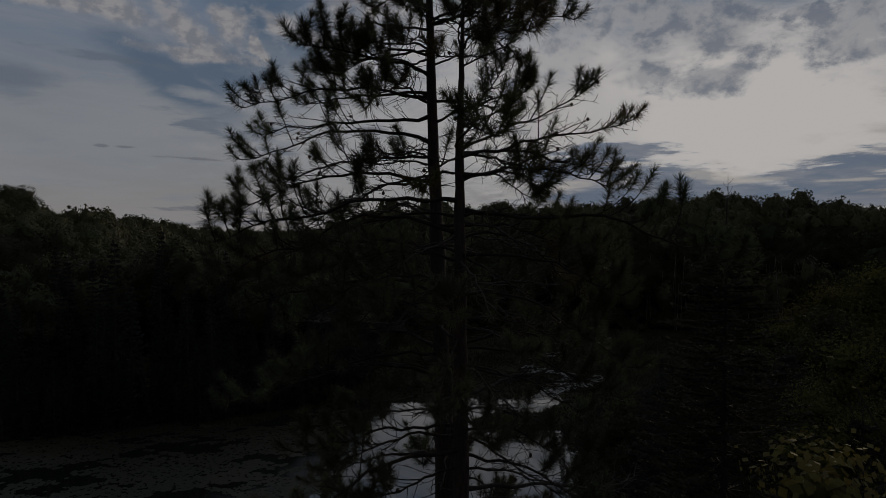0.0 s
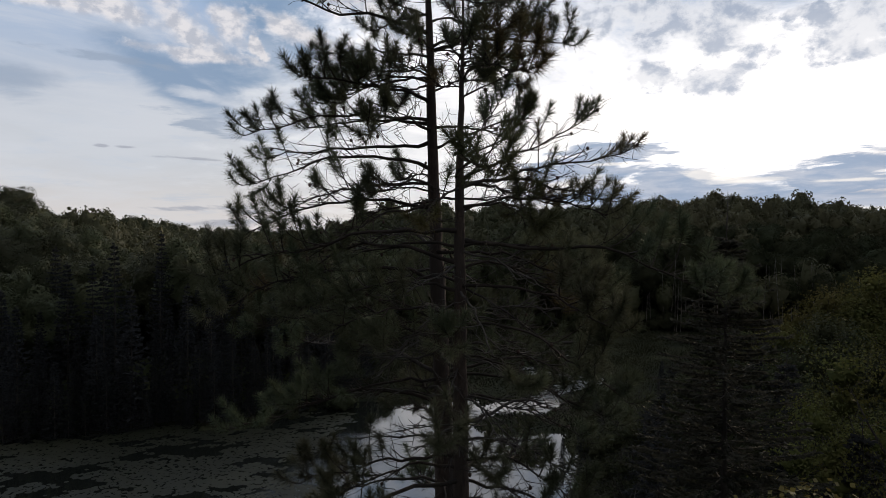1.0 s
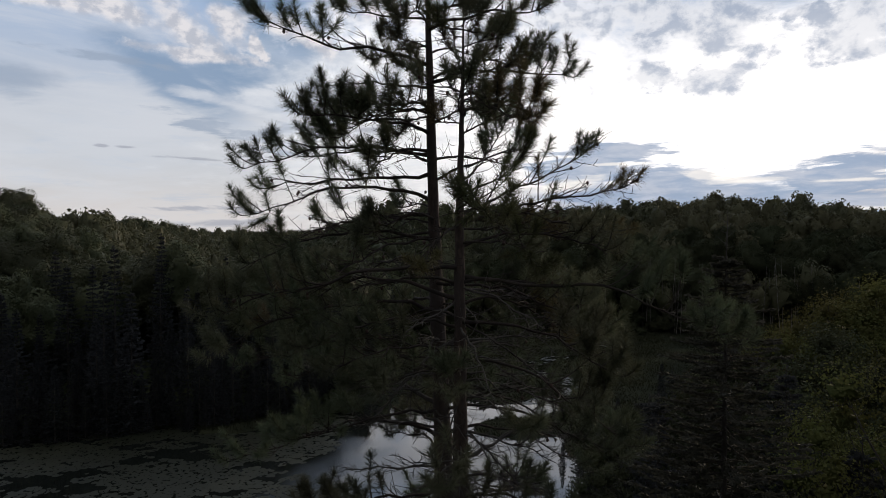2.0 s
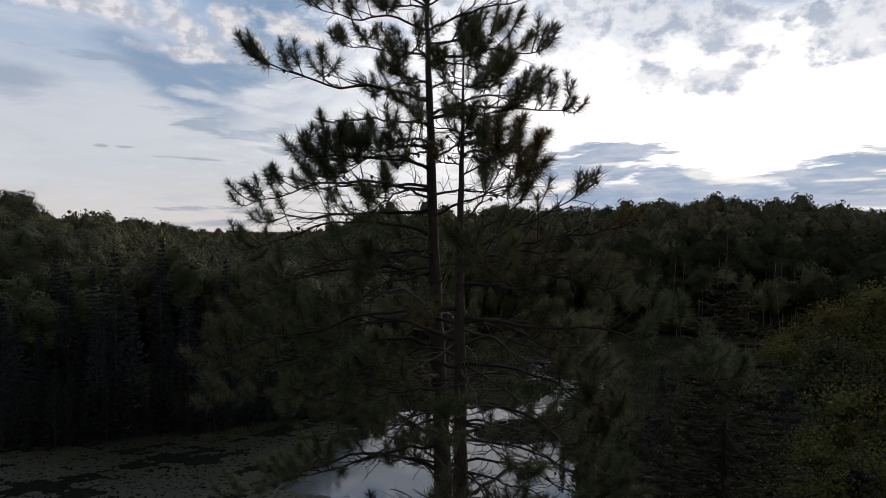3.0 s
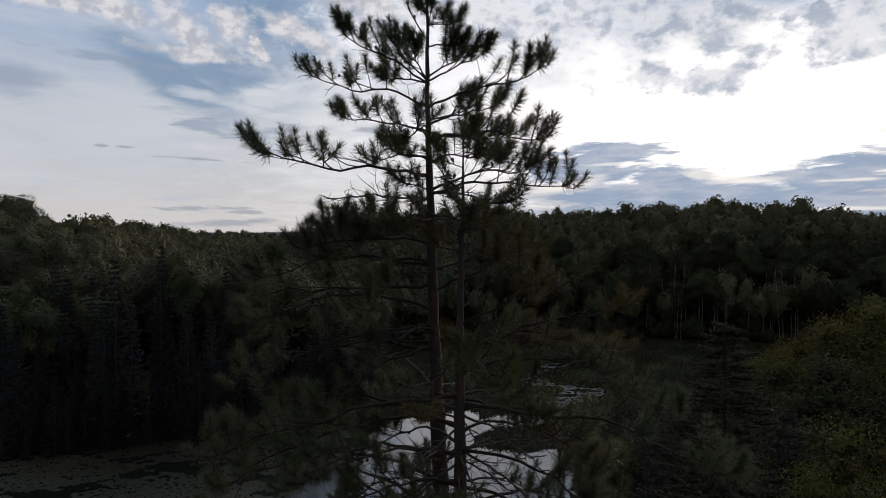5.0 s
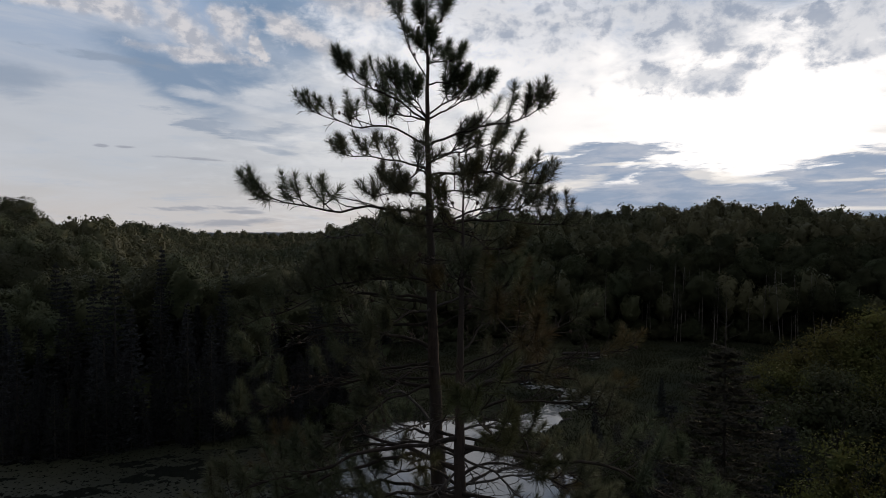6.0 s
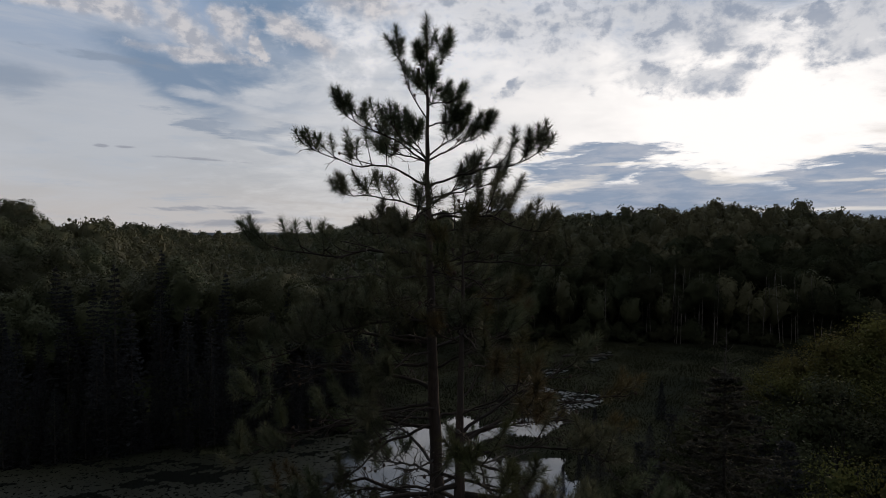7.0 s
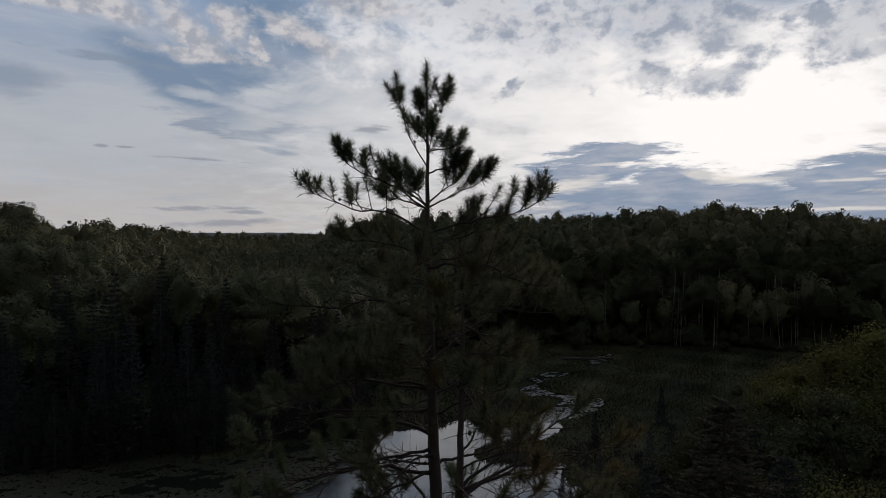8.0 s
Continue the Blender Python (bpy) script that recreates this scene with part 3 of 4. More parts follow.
LIMBS_SEC = [
    (35.49, -72, 2.21, -0.22, 1.2), (35.60, -75, 1.04, -0.09, 0.9), (35.75, 52, 1.64, 0.14, 0.5), (34.36, -18, 0.98, 0.83, 0.35),
    (34.62, 55, 1.34, 1.22, 0.8), (34.03, 20, 2.68, 0.14, 0.1), (34.08, 11, 2.59, 0.81, 0.4), (34.10, 19, 2.12, 1.30, 0.3),
    (34.14, -79, 2.04, 0.14, 1.1), (34.07, 42, 2.08, 0.10, 0.5), (33.78, 8, 2.28, 0.13, 0.9), (33.77, -56, 1.57, -0.03, 0.7),
    (34.03, -111, 1.29, -0.24, 0.5), (33.23, 18, 2.29, -0.60, 1), (32.95, 29, 1.88, -0.32, 0.6), (33.03, 161, 3.33, -0.26, 0.8),
    (33.23, 157, 2.27, -0.13, 0.8),
]
LIMBS_DEAD = [
    (36.15, -173, 1.57, -0.03, STEM_A), (34.07, -165, 1.18, -0.02, STEM_A), (33.01, -137, 1.03, -0.35, STEM_B), (33.22, -43, 1.33, -0.44, STEM_B),
    (31.33, -35, 1.04, -0.69, STEM_B), (31.26, -65, 1.10, -0.32, STEM_B), (32.65, -75, 1.35, -0.60, STEM_B), (30.85, -148, 0.95, 0.11, STEM_B),
]
for z, az, reach, rise, leafy in LIMBS_TOP + LIMBS_HIGH:
    limb(pine, STEM_A, z, az, reach, rise, 1.8 * leafy, inner=0.3, web=2.5)
for row in LIMBS_MID + LIMBS_LOW:
    limb(pine, STEM_A, *row[:4], 1.3 * row[4], inner=0.34, web=6.0)
for i, row in enumerate(LIMBS_SEC):
    limb(pine, STEM_B, *row, green=RUSTY if i % 3 != 1 else None, inner=0.42, web=8.0)
for z, az, reach, rise, stem in LIMBS_DEAD:
    limb(pine, stem, z, az, reach, rise, 0, True)
# the second stem's thin top
for i in range(12):
    limb(pine, STEM_B, 35.2 + 0.14 * i, 137 * i, RNG.uniform(0.45, 1.0) * (1 - 0.03 * i), RNG.uniform(0.3, 0.6), 0.3, green=RUSTY if i % 2 else None, web=9.0)
# lower whorls, sparser and partly bare
for i in range(13):
    z = 33.2 - 0.5 * i
    for k in range(6 if z > 31 else 5):
        stem = STEM_A if (i + k) % 3 else STEM_B
        bearing = (60 * k + 37 * i + RNG.uniform(-20, 20)) % 360
        facing = 225 < bearing < 315
        dead = facing or RNG.random() < 0.15
        limb(pine, stem, z + RNG.uniform(-0.15, 0.15), bearing, RNG.uniform(0.8, 1.5) if facing else RNG.uniform(2.0, 3.6), RNG.uniform(-0.6, 0.15),
             0.0 if dead else RNG.uniform(0.9, 1.4), dead, None, 0.5)
leader = Shape()
top_line = np.array([stem_at(STEM_A, z)[0] for z in np.linspace(39.0, 40.1, 8)])
brush(leader, top_line, 0.55, 520, 1.05)
for i in range(7):
    z = 38.7 + 0.17 * i
    side = twig_line(stem_at(STEM_A, z)[0], (math.cos(2.4 * i), math.sin(2.4 * i), 1.3), 0.32, 0.8, 6, 0.05)
    brush(leader, side, 0.26)
part("needles", leader, NEEDLE, pine, "tufts of long dark green pine needles")


# ---------------------------------------------------------------- trees of the slopes
def lobes_of(height, spread, count, low=0.35):
    """Centres and radii of the leafy lumps that make a domed crown."""
    out = []
    middle, tall = height * (low + 1.0) / 2 * 0.96, height * (1.0 - low) / 2
    for i in range(count):
        f = 1 - 1.75 * (i + 0.5) / count
        a = i * 2.4 + RNG.uniform(-0.4, 0.4)
        flat = math.sqrt(max(0.0, 1 - f * f))
        r = spread * RNG.uniform(0.26, 0.40)
        out.append((np.array((flat * math.cos(a) * (spread - 0.7 * r), flat * math.sin(a) * (spread - 0.7 * r), middle + f * (tall - 0.8 * r))) + RNG.normal(0, 0.12 * spread, 3), r))
    return out


def crumple(shape, middle, axes, rows, sides, form=None, rough=0.13):
    """A closed mass of leaf sprays: a crumpled, faceted skin with no smooth part."""
    f = math.pi * (np.arange(rows) + 0.25) / (rows - 0.5)
    a = 2 * math.pi * (np.arange(sides)[None, :] + 0.5 * (np.arange(rows) % 2)[:, None]) / sides
    d = np.stack((np.sin(f)[:, None] * np.cos(a), np.sin(f)[:, None] * np.sin(a), np.cos(f)[:, None] + 0 * a), 2).reshape(-1, 3)
    d += RNG.normal(0, 1.1 / sides, d.shape)
    d /= np.linalg.norm(d, axis=1)[:, None]
    far = (form(d) if form else 1.0) * RNG.uniform(1 - 2 * rough, 1 + 0.6 * rough, len(d))
    skin = []
    for i in range(rows - 1):
        for j in range(sides):
            p, q, r, s = i * sides + j, i * sides + (j + 1) % sides, (i + 1) * sides + (j + 1) % sides, (i + 1) * sides + j
            skin += [(p, q, r), (p, r, s)] if (i + j) % 2 else [(p, q, s), (q, r, s)]
    shape.put(middle + axes * d * far[:, None], skin)


def leafy_crown(lobes, count, size):
    shape = Shape()
    for c, r in lobes:
        crumple(shape, c, np.array((r, r, 0.85 * r)) * 0.38, 7, 10, None, 0.35)
    weight = np.array([r * r for _, r in lobes])
    pick = RNG.choice(len(lobes), count, p=weight / weight.sum())
    way = RNG.normal(size=(count, 3))
    way /= np.linalg.norm(way, axis=1)[:, None]
    way[:, 2] = np.where(way[:, 2] < -0.35, -way[:, 2], way[:, 2])
    centre, radius = np.array([c for c, _ in lobes])[pick], np.array([r for _, r in lobes])[pick]
    inner = RNG.random(count) < 0.16
    depth = np.where(inner, RNG.uniform(0.3, 0.65, count), RNG.normal(0.92, 0.16, count))
    spots = centre + way * (radius * depth)[:, None] * np.array((1, 1, 0.9))
    facing = way + RNG.normal(0, 0.45, (count, 3)) + np.array((0, 0, 0.05))
    ways = np.cross(facing, RNG.normal(size=(count, 3)))
    shape.leaves(spots - 0.5 * size * ways / (np.linalg.norm(ways, axis=1)[:, None] + 1e-9), ways, np.where(inner, 2.0, RNG.uniform(0.6, 1.3, count)) * size, 0.75, facing)
    return shape


def domed_crown(height, spread, low, count, size, rows=13, sides=17, shell=(0.84, 0.98)):
    """A lumpy domed crown: a dense uneven heart of twigs under a coat of leaves that follow it."""
    shape = Shape()
    waves = RNG.normal(size=(7, 3)) * np.array((2.4, 2.4, 3.2, 4.5, 5.0, 7.0, 8.0))[:, None] / 1.5
    phase, amount = RNG.uniform(0, 6.28, 7), np.array((0.10, 0.10, 0.09, 0.07, 0.07, 0.05, 0.05))
    middle = np.array((0, 0, height * (low + 1.0) / 2 * 0.98))
    axes = np.array((spread, spread, height * (1.0 - low) / 2))

    def surface_at(d):
        return 1.0 + np.sin(d @ waves.T + phase) @ amount * 1.4

    crumple(shape, middle, axes * 0.80, rows, sides, surface_at, 0.15)
    d = RNG.normal(size=(count, 3))
    d /= np.linalg.norm(d, axis=1)[:, None]
    d[:, 2] = np.where(d[:, 2] < -0.5, -d[:, 2], d[:, 2])
    spots = middle + axes * d * (surface_at(d) * RNG.uniform(*shell, count))[:, None]
    step = 0.12
    tilt = np.stack([surface_at(d + step * e) for e in np.eye(3)], 1) - surface_at(d)[:, None]
    facing = d / axes * spread - 2.2 * tilt / step * 0.5 + RNG.normal(0, 0.26, (count, 3))
    ways = np.cross(facing, RNG.normal(size=(count, 3)))
    ways /= np.linalg.norm(ways, axis=1)[:, None] + 1e-9
    shape.sprays(spots, ways, RNG.uniform(0.6, 1.25, count) * size, facing)
    return shape


def broad_tree(height, spread, lumps, leaves, size, bark, leaf, label, low=0.35, thick=0.16, name="broadleaf_tree", split=False):
    """A broadleaf tree: trunk with limbs, and a crown; near ones carry each limb with its leaves as parts."""
    tree = tagged(new(name), label, "tree")
    lobes = lobes_of(height, spread, lumps, low)
    bole = Shape()
    zs = np.linspace(0, height * 0.86, 10)
    lean = RNG.normal(0, 0.015, 2)
    line = np.stack((lean[0] * zs + 0.1 * np.sin(zs * 0.5), lean[1] * zs, zs), 1)
    bole.tube(line, np.linspace(thick, 0.02, 10), 7)
    trunk = part("trunk", bole, bark, tree) if split else None
    for c, r in lobes:
        start = line[min(int(max(c[2] - r - 1.5, 1.0) / (height * 0.86) * 9), 8)]
        bough = Shape() if split else bole
        bough.tube(np.array((start, start * 0.4 + c * 0.6 - (0, 0, 0.1 * r), c)), (thick * 0.35, thick * 0.2, 0.015), 4)
        if split:
            for _ in range(7):
                bough.tube(twig_line(c - (0, 0, 0.3 * r), RNG.normal(size=3) + (0, 0, 0.4), r * 1.1, 0.3, 4, 0.15), np.linspace(0.018, 0.004, 4), 3)
            held = part("limb", bough, bark, tree)
            part("leaves", leafy_crown([(c, r)], leaves // lumps, size), leaf, held)
    if not split:
        part("trunk", bole, bark, tree)
        part("crown", domed_crown(height, spread, low, leaves, size), leaf, tree)
    return tree


def spruce_tree(height, spread, tiers, per_tier, size, label, sprays=9, name="spruce_tree", taper=0.8, narrow=0.42, green_of=None):
    tree = tagged(new(name), label, "tree")
    bole, green = Shape(), Shape()
    bole.tube([(0, 0, 0), (0, 0, height * 0.5), (0, 0, height)], (0.011 * height, 0.006 * height, 0.012), 7)
    for i in range(tiers):
        f = (i + 0.5) / tiers
        z = height * (0.06 + 0.92 * f)
        reach = spread * (1 - f) ** taper + 0.1
        for k in range(per_tier):
            a = 2.4 * i + 6.283 * k / per_tier + RNG.uniform(-0.35, 0.35)
            out = np.array((math.cos(a), math.sin(a), 0))
            long = reach * RNG.uniform(0.55, 1.2)
            s = np.linspace(0, 1, 6)
            line = np.array((0, 0, z + RNG.uniform(-0.15, 0.15))) + out * (s * long)[:, None]
            line[:, 2] += long * (0.15 * s - 0.6 * s * (1 - 0.75 * s) * (1 - f * 0.7))
            if sprays > 20:
                bole.tube(line, np.linspace(0.010 * long + 0.006, 0.004, 6), 3)
            q = RNG.uniform(0.1, 1, sprays) ** 0.8
            spots = np.stack([np.interp(q, s, line[:, j]) for j in range(3)], 1)
            side = np.cross(out, (0, 0, 1)) * RNG.choice((-1, 1), sprays)[:, None]
            ways = out * 0.7 + side * RNG.uniform(0.1, 1.1, sprays)[:, None] + np.array((0, 0, -0.05)) + RNG.normal(0, 0.25, (sprays, 3))
            green.leaves(spots, ways, size * RNG.uniform(0.6, 1.4, sprays) * (0.55 + 0.45 * (1 - f)), narrow)
    tips = RNG.uniform(0.9, 1.0, 24) * height
    green.leaves(np.stack((0 * tips, 0 * tips, tips), 1), RNG.normal(0, 0.6, (24, 3)) + (0, 0, 0.6), np.full(24, size * 0.6), narrow)
    part("trunk", bole, GREYBARK, tree)
    part("crown", green, green_of or SPRUCE, tree)
    return tree


def plant(model, x, y, z, size, used):
    """Sets the model itself first, then copies of it."""
    m = Matrix.Translation((x, y, z - 0.1)) @ Matrix.Rotation(RNG.uniform(0, 6.28), 4, "Z") @ Matrix.Scale(size, 4)
    if model.name in used:
        ob = copy_thing(model, m)
        ob.matrix_basis = m
        return ob
    used.add(model.name)
    model.matrix_basis = m
    return model


used = set()
BROAD = [broad_tree(h, w, k, 3400, 0.34, GREYBARK, LEAF, "dark green broadleaf tree in dense hillside wood", 0.30) for h, w, k in ((17, 4.6, 16), (18, 4.2, 15), (15, 4.4, 17), (18, 5.8, 17))]
# the wood's front wears the darkened leaf, its shade painted in
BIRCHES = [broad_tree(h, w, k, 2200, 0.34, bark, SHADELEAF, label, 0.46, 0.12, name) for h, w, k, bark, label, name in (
    (19, 4.4, 9, BIRCH, "pale-stemmed birch with a high green crown at the marsh edge", "birch_tree"),
    (18, 3.9, 8, GREYBARK, "grey-stemmed aspen with a high crown at the marsh edge", "aspen_tree"),
    (20, 5.0, 9, GREYBARK, "grey-stemmed aspen with a high crown at the marsh edge", "aspen_tree"))]
SPRUCES = [spruce_tree(h, w, 26, 6, 0.62, "narrow dark spruce at the foot of the wooded slope", 14, "spruce_tree", 0.95, 0.45) for h, w in ((17, 2.7), (13, 2.1), (20, 2.9))]
SHRUBS = [broad_tree(h, w, 9, 700, 0.30, GREYBARK, SHADELEAF, "leafy shrub along the edge of the marsh, darkened for shade", 0.05, 0.05, "shrub") for h, w in ((4.0, 2.4), (3.0, 2.2))]
for t in SHRUBS:
    tagged(t, group="shrubs along the marsh")
for t in BROAD:
    tagged(t, group="trees of the hillside wood")
for t in BIRCHES:
    tagged(t, group="tall slender trees along the marsh")
for t in SPRUCES:
    tagged(t, group="spruces along the pond")

far_spots = []
placed = {"broad": 0, "birch": 0, "spruce": 0}


def stand(x, y, kind):
    z = float(ground_height(x, y))
    limit = {"broad": 230, "birch": 140, "spruce": 150}[kind]
    if placed[kind] >= limit:
        far_spots.append((x, y, z))
        return
    model = {"broad": BROAD, "birch": BIRCHES, "spruce": SPRUCES}[kind]
    plant(model[int(RNG.integers(len(model)))], x, y, z, RNG.uniform(0.68, 1.0) + 0.22 * RNG.random() ** 3, used)
    placed[kind] += 1


for band in range(70):
    y0 = 74 + 4.9 * band
    for x0 in np.arange(-1.0 * y0, 1.0 * y0, 5.0):
        x, y = x0 + RNG.uniform(-2.1, 2.1), y0 + RNG.uniform(-2.1, 2.1)
        bear = x / y
        foot, crest = np.interp(bear, BEAR, FOOT), np.interp(bear, BEAR, CREST)
        if y < foot + 1 or y > min(crest + 14, 400) or abs(bear) > 0.84:
            continue
        deep = y - foot
        if bear < -0.25:
            stand(x, y, "spruce" if deep < 22 and bear > -0.8 and RNG.random() < (1.0 if deep < 15 else 0.6) else "broad")
        elif bear > 0.05:
            stand(x, y, "birch" if RNG.random() < (0.45 if deep < 9 else 0.8 if deep < 34 else 0.35) and deep < 54 else "broad")
        else:
            stand(x, y, "spruce" if deep < 14 and bear < -0.08 else "broad")
for band in range(32):
    y0 = 405 + 13 * band
    for x0 in np.arange(-0.62 * y0, -0.08 * y0, 12.5):
        x, y = x0 + RNG.uniform(-4, 4), y0 + RNG.uniform(-4, 4)
        if y < np.interp(x / y, BEAR, CREST) + 14:
            far_spots.append((x, y, float(ground_height(x, y))))
for i in range(48):
    bear = -0.27 + 1.07 * (i + RNG.random()) / 48
    y = float(np.interp(bear, BEAR, FOOT)) + RNG.uniform(-2.5, 2.0)
    y -= 9 * RNG.random() ** 4
    plant(SHRUBS[i % 2], bear * y, y, float(ground_height(bear * y, y)), RNG.uniform(0.35, 1.2), used)

# undergrowth before the stems of the far wood
for i in range(70):
    bear = -0.05 + 0.85 * (i + RNG.random()) / 70
    y = float(np.interp(bear, BEAR, FOOT)) + RNG.uniform(0.0, 9.0)
    plant(SHRUBS[i % 2], bear * y, y, float(ground_height(bear * y, y)), RNG.uniform(0.8, 1.7), used)

far_lumps = [domed_crown(17, 4.4, 0.25, 300, 0.66, 7, 9, (0.76, 0.9)) for _ in range(5)]
woods = Shape()
for i, (x, y, z) in enumerate(far_spots):
    src = far_lumps[i % 5]
    a, k = RNG.uniform(0, 6.28), RNG.uniform(0.8, 1.15)
    p = np.concatenate(src.points) * k
    spot = np.stack((p[:, 0] * math.cos(a) - p[:, 1] * math.sin(a) + x, p[:, 0] * math.sin(a) + p[:, 1] * math.cos(a) + y, p[:, 2] + z), 1)
    woods.put(spot, src.faces[0])
    woods.faces.append(src.faces[1] + woods.count - len(spot))
tagged(new("far_woods", woods.mesh("far_woods", LEAF)), "dense dark green woods over the far hills", "woods", kind="stuff")

# trees on the near slope
near_spruce = spruce_tree(23.5, 4.6, 66, 11, 0.20, "tall grey-green spruce with a ragged top on the near slope", 130, "spruce_tree", 0.62, 0.45, GREYSPRUCE)
bare = Shape()
bare.tube([(0, 0, 23.2), (0.03, 0, 23.8), (0.02, 0.02, 24.35)], (0.014, 0.010, 0.004), 5)
for i in range(9):
    a, z = 2.4 * i, 23.3 + 0.1 * i
    bare.tube(twig_line((0.02, 0, z), (math.cos(a), math.sin(a), 0.1), 0.42 - 0.025 * i, 1.3, 5, 0.1), np.linspace(0.008, 0.003, 5), 3)
part("bare_top", bare, DEADWOOD, near_spruce, "bare dead leader with upturned twigs")
plant(near_spruce, 7.1, 15.0, float(ground_height(7.1, 15)), (33.85 - float(ground_height(7.1, 15))) / 23.5, used)
dark_spruce = spruce_tree(18.0, 3.4, 38, 8, 0.36, "dark green spruce among broadleaf trees on the near slope", 34, "spruce_tree", 0.75, 0.32)
for x, y, top in ((17.7, 46, 23.6), (14.5, 44, 22.0), (20.5, 47, 24.4), (12.5, 36, 24.3), (10.5, 29, 26.3), (9.0, 38, 21.0), (14, 57, 15.5), (17, 64, 15.0),
                  (20, 68, 15.5), (23, 66, 16.0), (12, 17, 28.2), (15, 26, 28.4), (19, 36, 26.5)):
    z = float(ground_height(x, y))
    plant(dark_spruce, x, y, z, (top - z) / 18.0, used)
sapling = broad_tree(19.0, 1.5, 18, 6500, 0.06, GREYBARK, YOUNGLEAF, "slender young tree with yellow-green leaves on the near slope", 0.62, 0.09, split=True)
plant(sapling, 2.85, 4.3, float(ground_height(2.85, 4.3)), (32.2 - float(ground_height(2.85, 4.3))) / 19.0, used)
# one shaded and two sunlit models; the leaf colours carry that difference
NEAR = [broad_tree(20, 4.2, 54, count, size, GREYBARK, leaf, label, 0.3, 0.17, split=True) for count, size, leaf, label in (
    (19000, 0.14, SHADELEAF, "broadleaf tree on the near slope, leaf colour darkened for shade"), (19000, 0.14, SUNLEAF, "yellow-green broadleaf tree on the near slope, leaf colour brightened as sunlit"),
    (34000, 0.085, SUNLEAF, "sparse yellow-green broadleaf tree on the near slope, leaf colour brightened as sunlit"))]
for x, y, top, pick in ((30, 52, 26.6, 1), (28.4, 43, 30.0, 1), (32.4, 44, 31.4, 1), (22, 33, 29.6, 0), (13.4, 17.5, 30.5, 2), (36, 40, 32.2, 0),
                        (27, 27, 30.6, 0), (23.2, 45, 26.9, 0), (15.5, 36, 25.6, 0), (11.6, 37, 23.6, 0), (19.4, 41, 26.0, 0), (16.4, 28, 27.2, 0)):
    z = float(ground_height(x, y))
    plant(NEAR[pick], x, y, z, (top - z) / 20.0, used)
for i in range(64):
    bear = -0.78 + 0.66 * (i + RNG.random()) / 64
    y = float(np.interp(bear, BEAR, FOOT)) + RNG.uniform(-1.5, 1.5)
    plant(SPRUCES[i % 3], bear * y, y, float(ground_height(bear * y, y)), RNG.uniform(0.3, 0.7), used)
for x, y, top in ((14.5, 72, 9.0), (17, 74, 10.0), (19, 79, 9.0), (22.5, 88, 11.5), (36, 98, 13.0)):
    z = float(ground_height(x, y))
    plant(SPRUCES[1], x, y, z, (top - z) / 13.0, used)

# ---------------------------------------------------------------- marsh and lily pads
gx1, gy1 = RNG.uniform(-60, 105, 260000), RNG.uniform(60, 176, 260000)
keep = (wetness(gx1, gy1) < -0.2) & (gy1 < np.interp(gx1 / gy1, BEAR, FOOT) + 2) & (gy1 > 60)
gx1, gy1 = gx1[keep], gy1[keep]
sedge = Shape()
ways = np.stack((RNG.normal(0, 0.3, len(gx1)), RNG.normal(0, 0.3, len(gx1)), np.ones(len(gx1))), 1)
sedge.blades(np.stack((gx1, gy1, ground_height(gx1, gy1) - 0.05), 1), ways, (0.32 + 0.2 * wave(gx1, gy1, 7)) * RNG.uniform(0.5, 1.4, len(gx1)), RNG.uniform(0.10, 0.26, len(gx1)))
tagged(new("marsh_grass", sedge.mesh("marsh_grass", SEDGE)), "dull green sedge covering the marsh", "grass", kind="stuff")

px, py = RNG.uniform(-80, -10, 46000), RNG.uniform(46, 92, 46000)
cover = wave(px, py * 2.2, 11) + 0.6 * wave(px, py * 2.5, 3.7, 3.0) + 0.35 * wave(px, py * 2.0, 1.3, 5.0)
keep = (cover > -0.3 + 2.2 * smooth_step(px, -17, -9)) & (wetness(px, py) > 0.1)
px, py = px[keep], py[keep]


def floating(px, py, low, high):
    """Flat six-sided pads lying on the water."""
    pads = Shape()
    turn = np.arange(6) * math.pi / 3
    rad = RNG.uniform(low, high, len(px))[:, None] * RNG.uniform(0.75, 1.15, (len(px), 6))
    ring = np.stack((px[:, None] + rad * np.cos(turn), py[:, None] + rad * np.sin(turn), WATER_LEVEL + 0.008 + 0.012 * RNG.random((len(px), 1)) + 0 * rad), 2)
    pads.put(ring.reshape(-1, 3), np.arange(len(px) * 6).reshape(-1, 6))
    return pads


pads = floating(px, py, 0.12, 0.34)
tagged(new("lily_pads", pads.mesh("lily_pads", PAD)), "pale green lily pads floating on the pond", "lily pads", kind="stuff")
# pale pads added on the stream in place of reflected sky
sx, sy = RNG.uniform(5, 55, 15000), RNG.uniform(98, 162, 15000)
keep = (wetness(sx, sy) > 0.1) & (wave(sx, sy * 2.5, 4) > -0.25)
sheen = floating(sx[keep], sy[keep], 0.12, 0.4)
tagged(new("duckweed", sheen.mesh("duckweed", STREAM_SHEEN)), "pale floating pads that imitate sky reflected in the slow stream", "duckweed", kind="stuff")


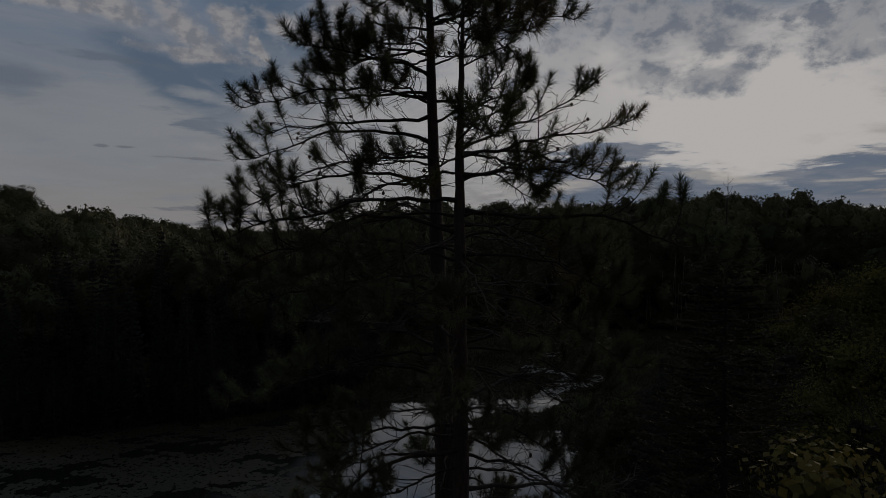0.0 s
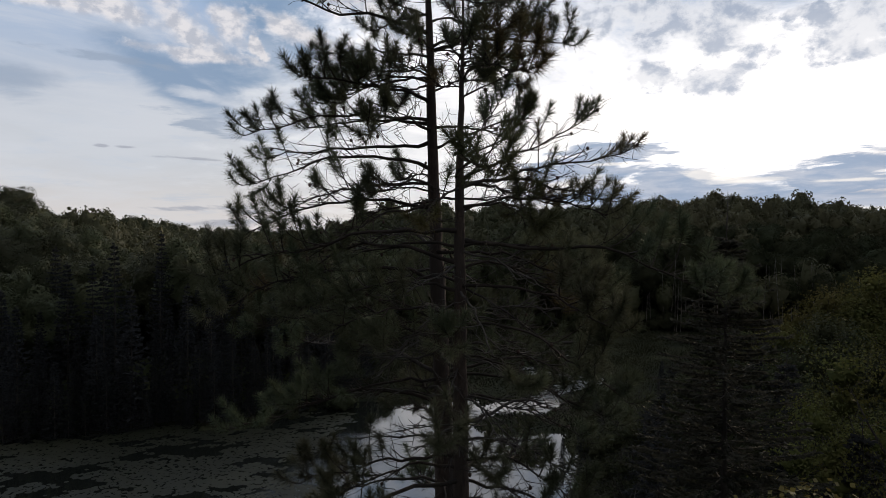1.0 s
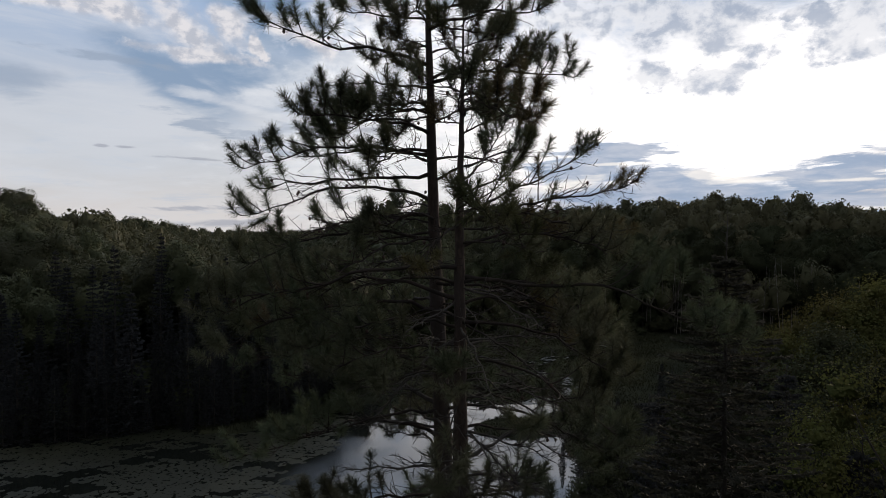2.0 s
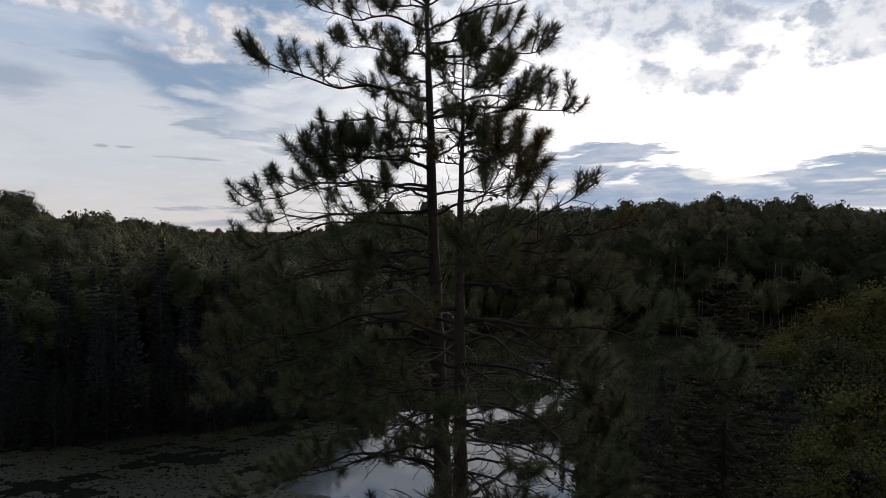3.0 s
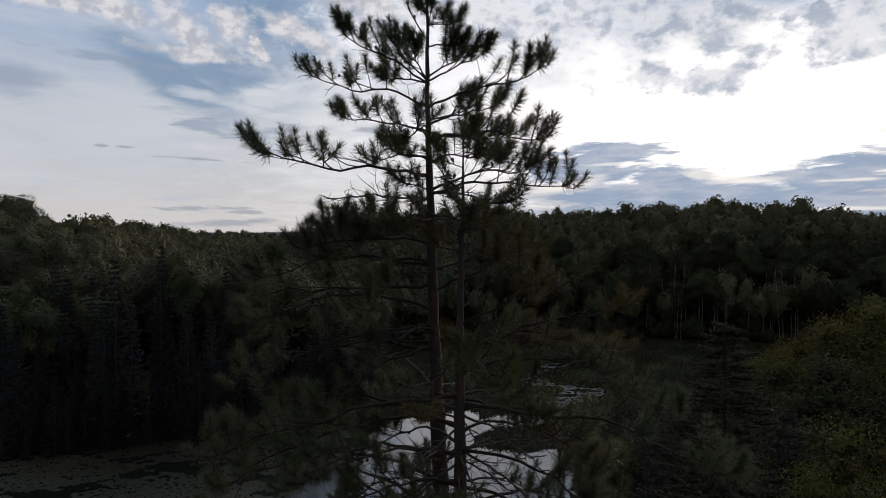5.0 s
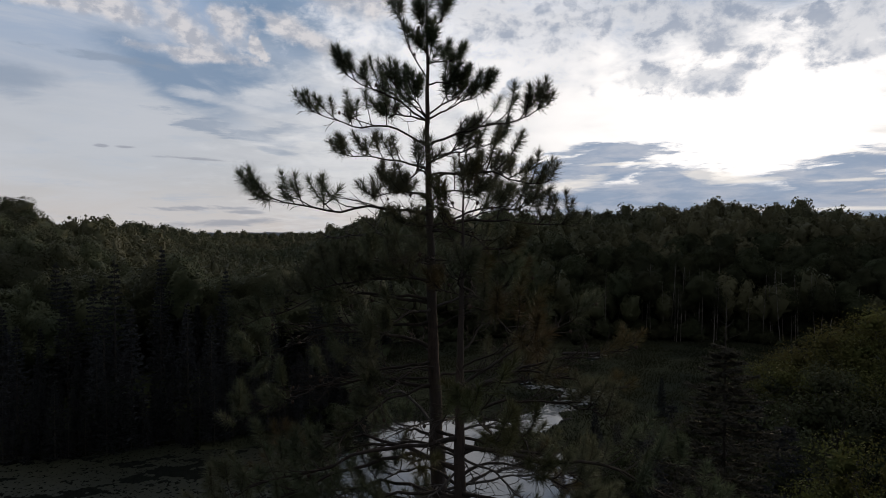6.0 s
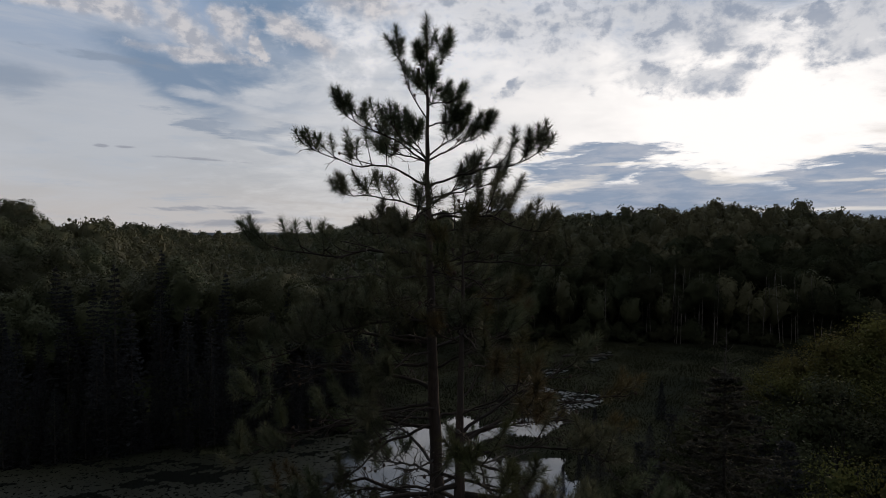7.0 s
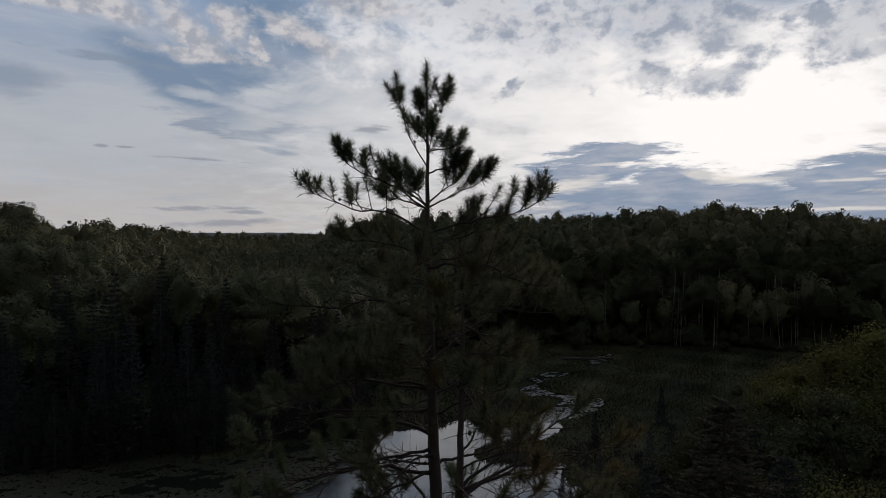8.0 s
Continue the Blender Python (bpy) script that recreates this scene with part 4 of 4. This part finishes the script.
# ---------------------------------------------------------------- fallen trunks on the marsh, and the farthest ridge
def fallen_log(x, y, turn, length, thick):
    s = Shape()
    f = np.linspace(0, 1, 9)
    s.tube(np.stack((f * length, 0.15 * np.sin(f * 5) * thick, thick * 0.7 + 0.1 * np.sin(f * 9)), 1), thick * np.interp(f, (0, 0.03, 1), (0.7, 1.0, 0.5)), 8)
    for k in (0.3, 0.5, 0.65, 0.8):
        s.tube([(k * length, 0, thick), (k * length + 0.4, 0.3, thick + 0.7), (k * length + 0.6, 0.3, thick + 1.3)], (0.07, 0.05, 0.015), 4)
    log = new("fallen_log", s.mesh("fallen_log", GREYBARK, True))
    log.matrix_basis = pose(x, y, float(ground_height(x, y)) - 0.05, 0, 0, turn)
    tagged(log, "dark fallen tree trunk lying on the marsh", "log", "fallen trunks on the marsh")


fallen_log(30, 150, 4, 13, 0.42)
fallen_log(37, 147, -7, 10, 0.34)
fallen_log(19, 96, 30, 7, 0.25)

# blue-grey base colour carries the haze of distance over the woods
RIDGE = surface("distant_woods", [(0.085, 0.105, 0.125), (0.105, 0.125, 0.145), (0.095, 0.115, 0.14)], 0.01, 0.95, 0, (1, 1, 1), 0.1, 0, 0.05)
ridge = Shape()
bear = np.linspace(-0.9, 0.3, 240)
top = 47 + 4.5 * np.sin(bear * 17 + 1) + 2.5 * np.sin(bear * 41) + 0.8 * np.sin(bear * 190) + RNG.normal(0, 0.35, 240)
rows = [np.stack((bear * y, 0 * bear + y, z), 1) for y, z in ((2500, 0 * bear - 5), (2800, 0.8 * top), (3000, top), (3400, 0 * bear - 5))]
ridge.put(np.concatenate(rows), [(r * 240 + i, r * 240 + i + 1, (r + 1) * 240 + i + 1, (r + 1) * 240 + i) for r in range(3) for i in range(239)])
tagged(new("backdrop", ridge.mesh("backdrop", RIDGE)), "wooded ridge on the far horizon, painted blue-grey for haze", "hills", kind="structure")


def dead_birch(x, y, height):
    """A slim bare birch stem with stubs of limbs."""
    s = Shape()
    f = np.linspace(0, 1, 8)
    lean = RNG.normal(0, 0.035, 2)
    line = np.stack((lean[0] * height * f + 0.1 * np.sin(5 * f), lean[1] * height * f, height * f), 1)
    s.tube(line, np.linspace(0.10, 0.03, 8), 6)
    for k in range(5):
        a = RNG.uniform(0, 6.28)
        s.tube(twig_line(line[3 + k % 4], (math.cos(a), math.sin(a), 0.8), RNG.uniform(0.8, 2.0), 0.5, 4, 0.1), np.linspace(0.04, 0.01, 4), 4)
    ob = new("dead_birch", s.mesh("dead_birch", BIRCH, True))
    ob.matrix_basis = pose(x, y, float(ground_height(x, y)) - 0.1, 0, 0, RNG.uniform(0, 360))
    tagged(ob, "slim bare pale birch stem at the edge of the wood", "tree", "bare birch stems along the wood")


for i in range(34):
    bear = 0.16 + 0.6 * (0.6 * i / 34 + 0.4 * RNG.random())
    y = float(np.interp(bear, BEAR, FOOT)) + RNG.uniform(-1.5, 3.0)
    dead_birch(bear * y, y, RNG.uniform(12, 23))

# low limbs of the pine that hang before the pond
for z, azimuth, reach, rise, leafy in ((32.30, -150, 1.9, 0.25, 1.3), (32.62, -166, 2.3, 0.05, 1.3), (32.0, -135, 1.5, 0.35, 1.3),
                                       (31.0, -104, 1.2, 0.2, 1.3), (30.6, -70, 1.2, 0.2, 1.3), (31.9, -58, 1.3, 0.0, 1.2),
                                       (30.4, -35, 1.8, 0.1, 1.2), (32.4, -98, 1.0, -0.1, 1.2), (30.3, -160, 1.9, 0.1, 1.4), (29.9, -150, 1.7, 0.2, 1.4), (30.5, -172, 2.2, 0.0, 1.4)):
    limb(pine, STEM_B, z, azimuth, reach, rise, leafy, inner=0.4, web=6.0)
for z, azimuth, reach, rise, stem in ((32.55, -158, 1.2, -1.0, STEM_B), (32.75, -20, 1.3, -0.8, STEM_B), (32.2, -30, 1.5, -0.5, STEM_A), (31.95, -5, 1.3, -0.3, STEM_B),
                                      (31.55, -172, 1.6, 0.05, STEM_A), (31.3, -12, 1.25, -0.35, STEM_B), (30.9, -165, 1.5, 0.15, STEM_A), (30.7, -28, 1.5, -0.2, STEM_B),
                                      (30.2, -175, 1.5, 0.1, STEM_A), (29.9, -10, 1.5, -0.25, STEM_B), (32.4, -120, 0.9, -0.9, STEM_A), (31.7, -110, 0.8, -0.6, STEM_B)):
    limb(pine, stem, z, azimuth, reach, rise, 0, True, web=11.0)
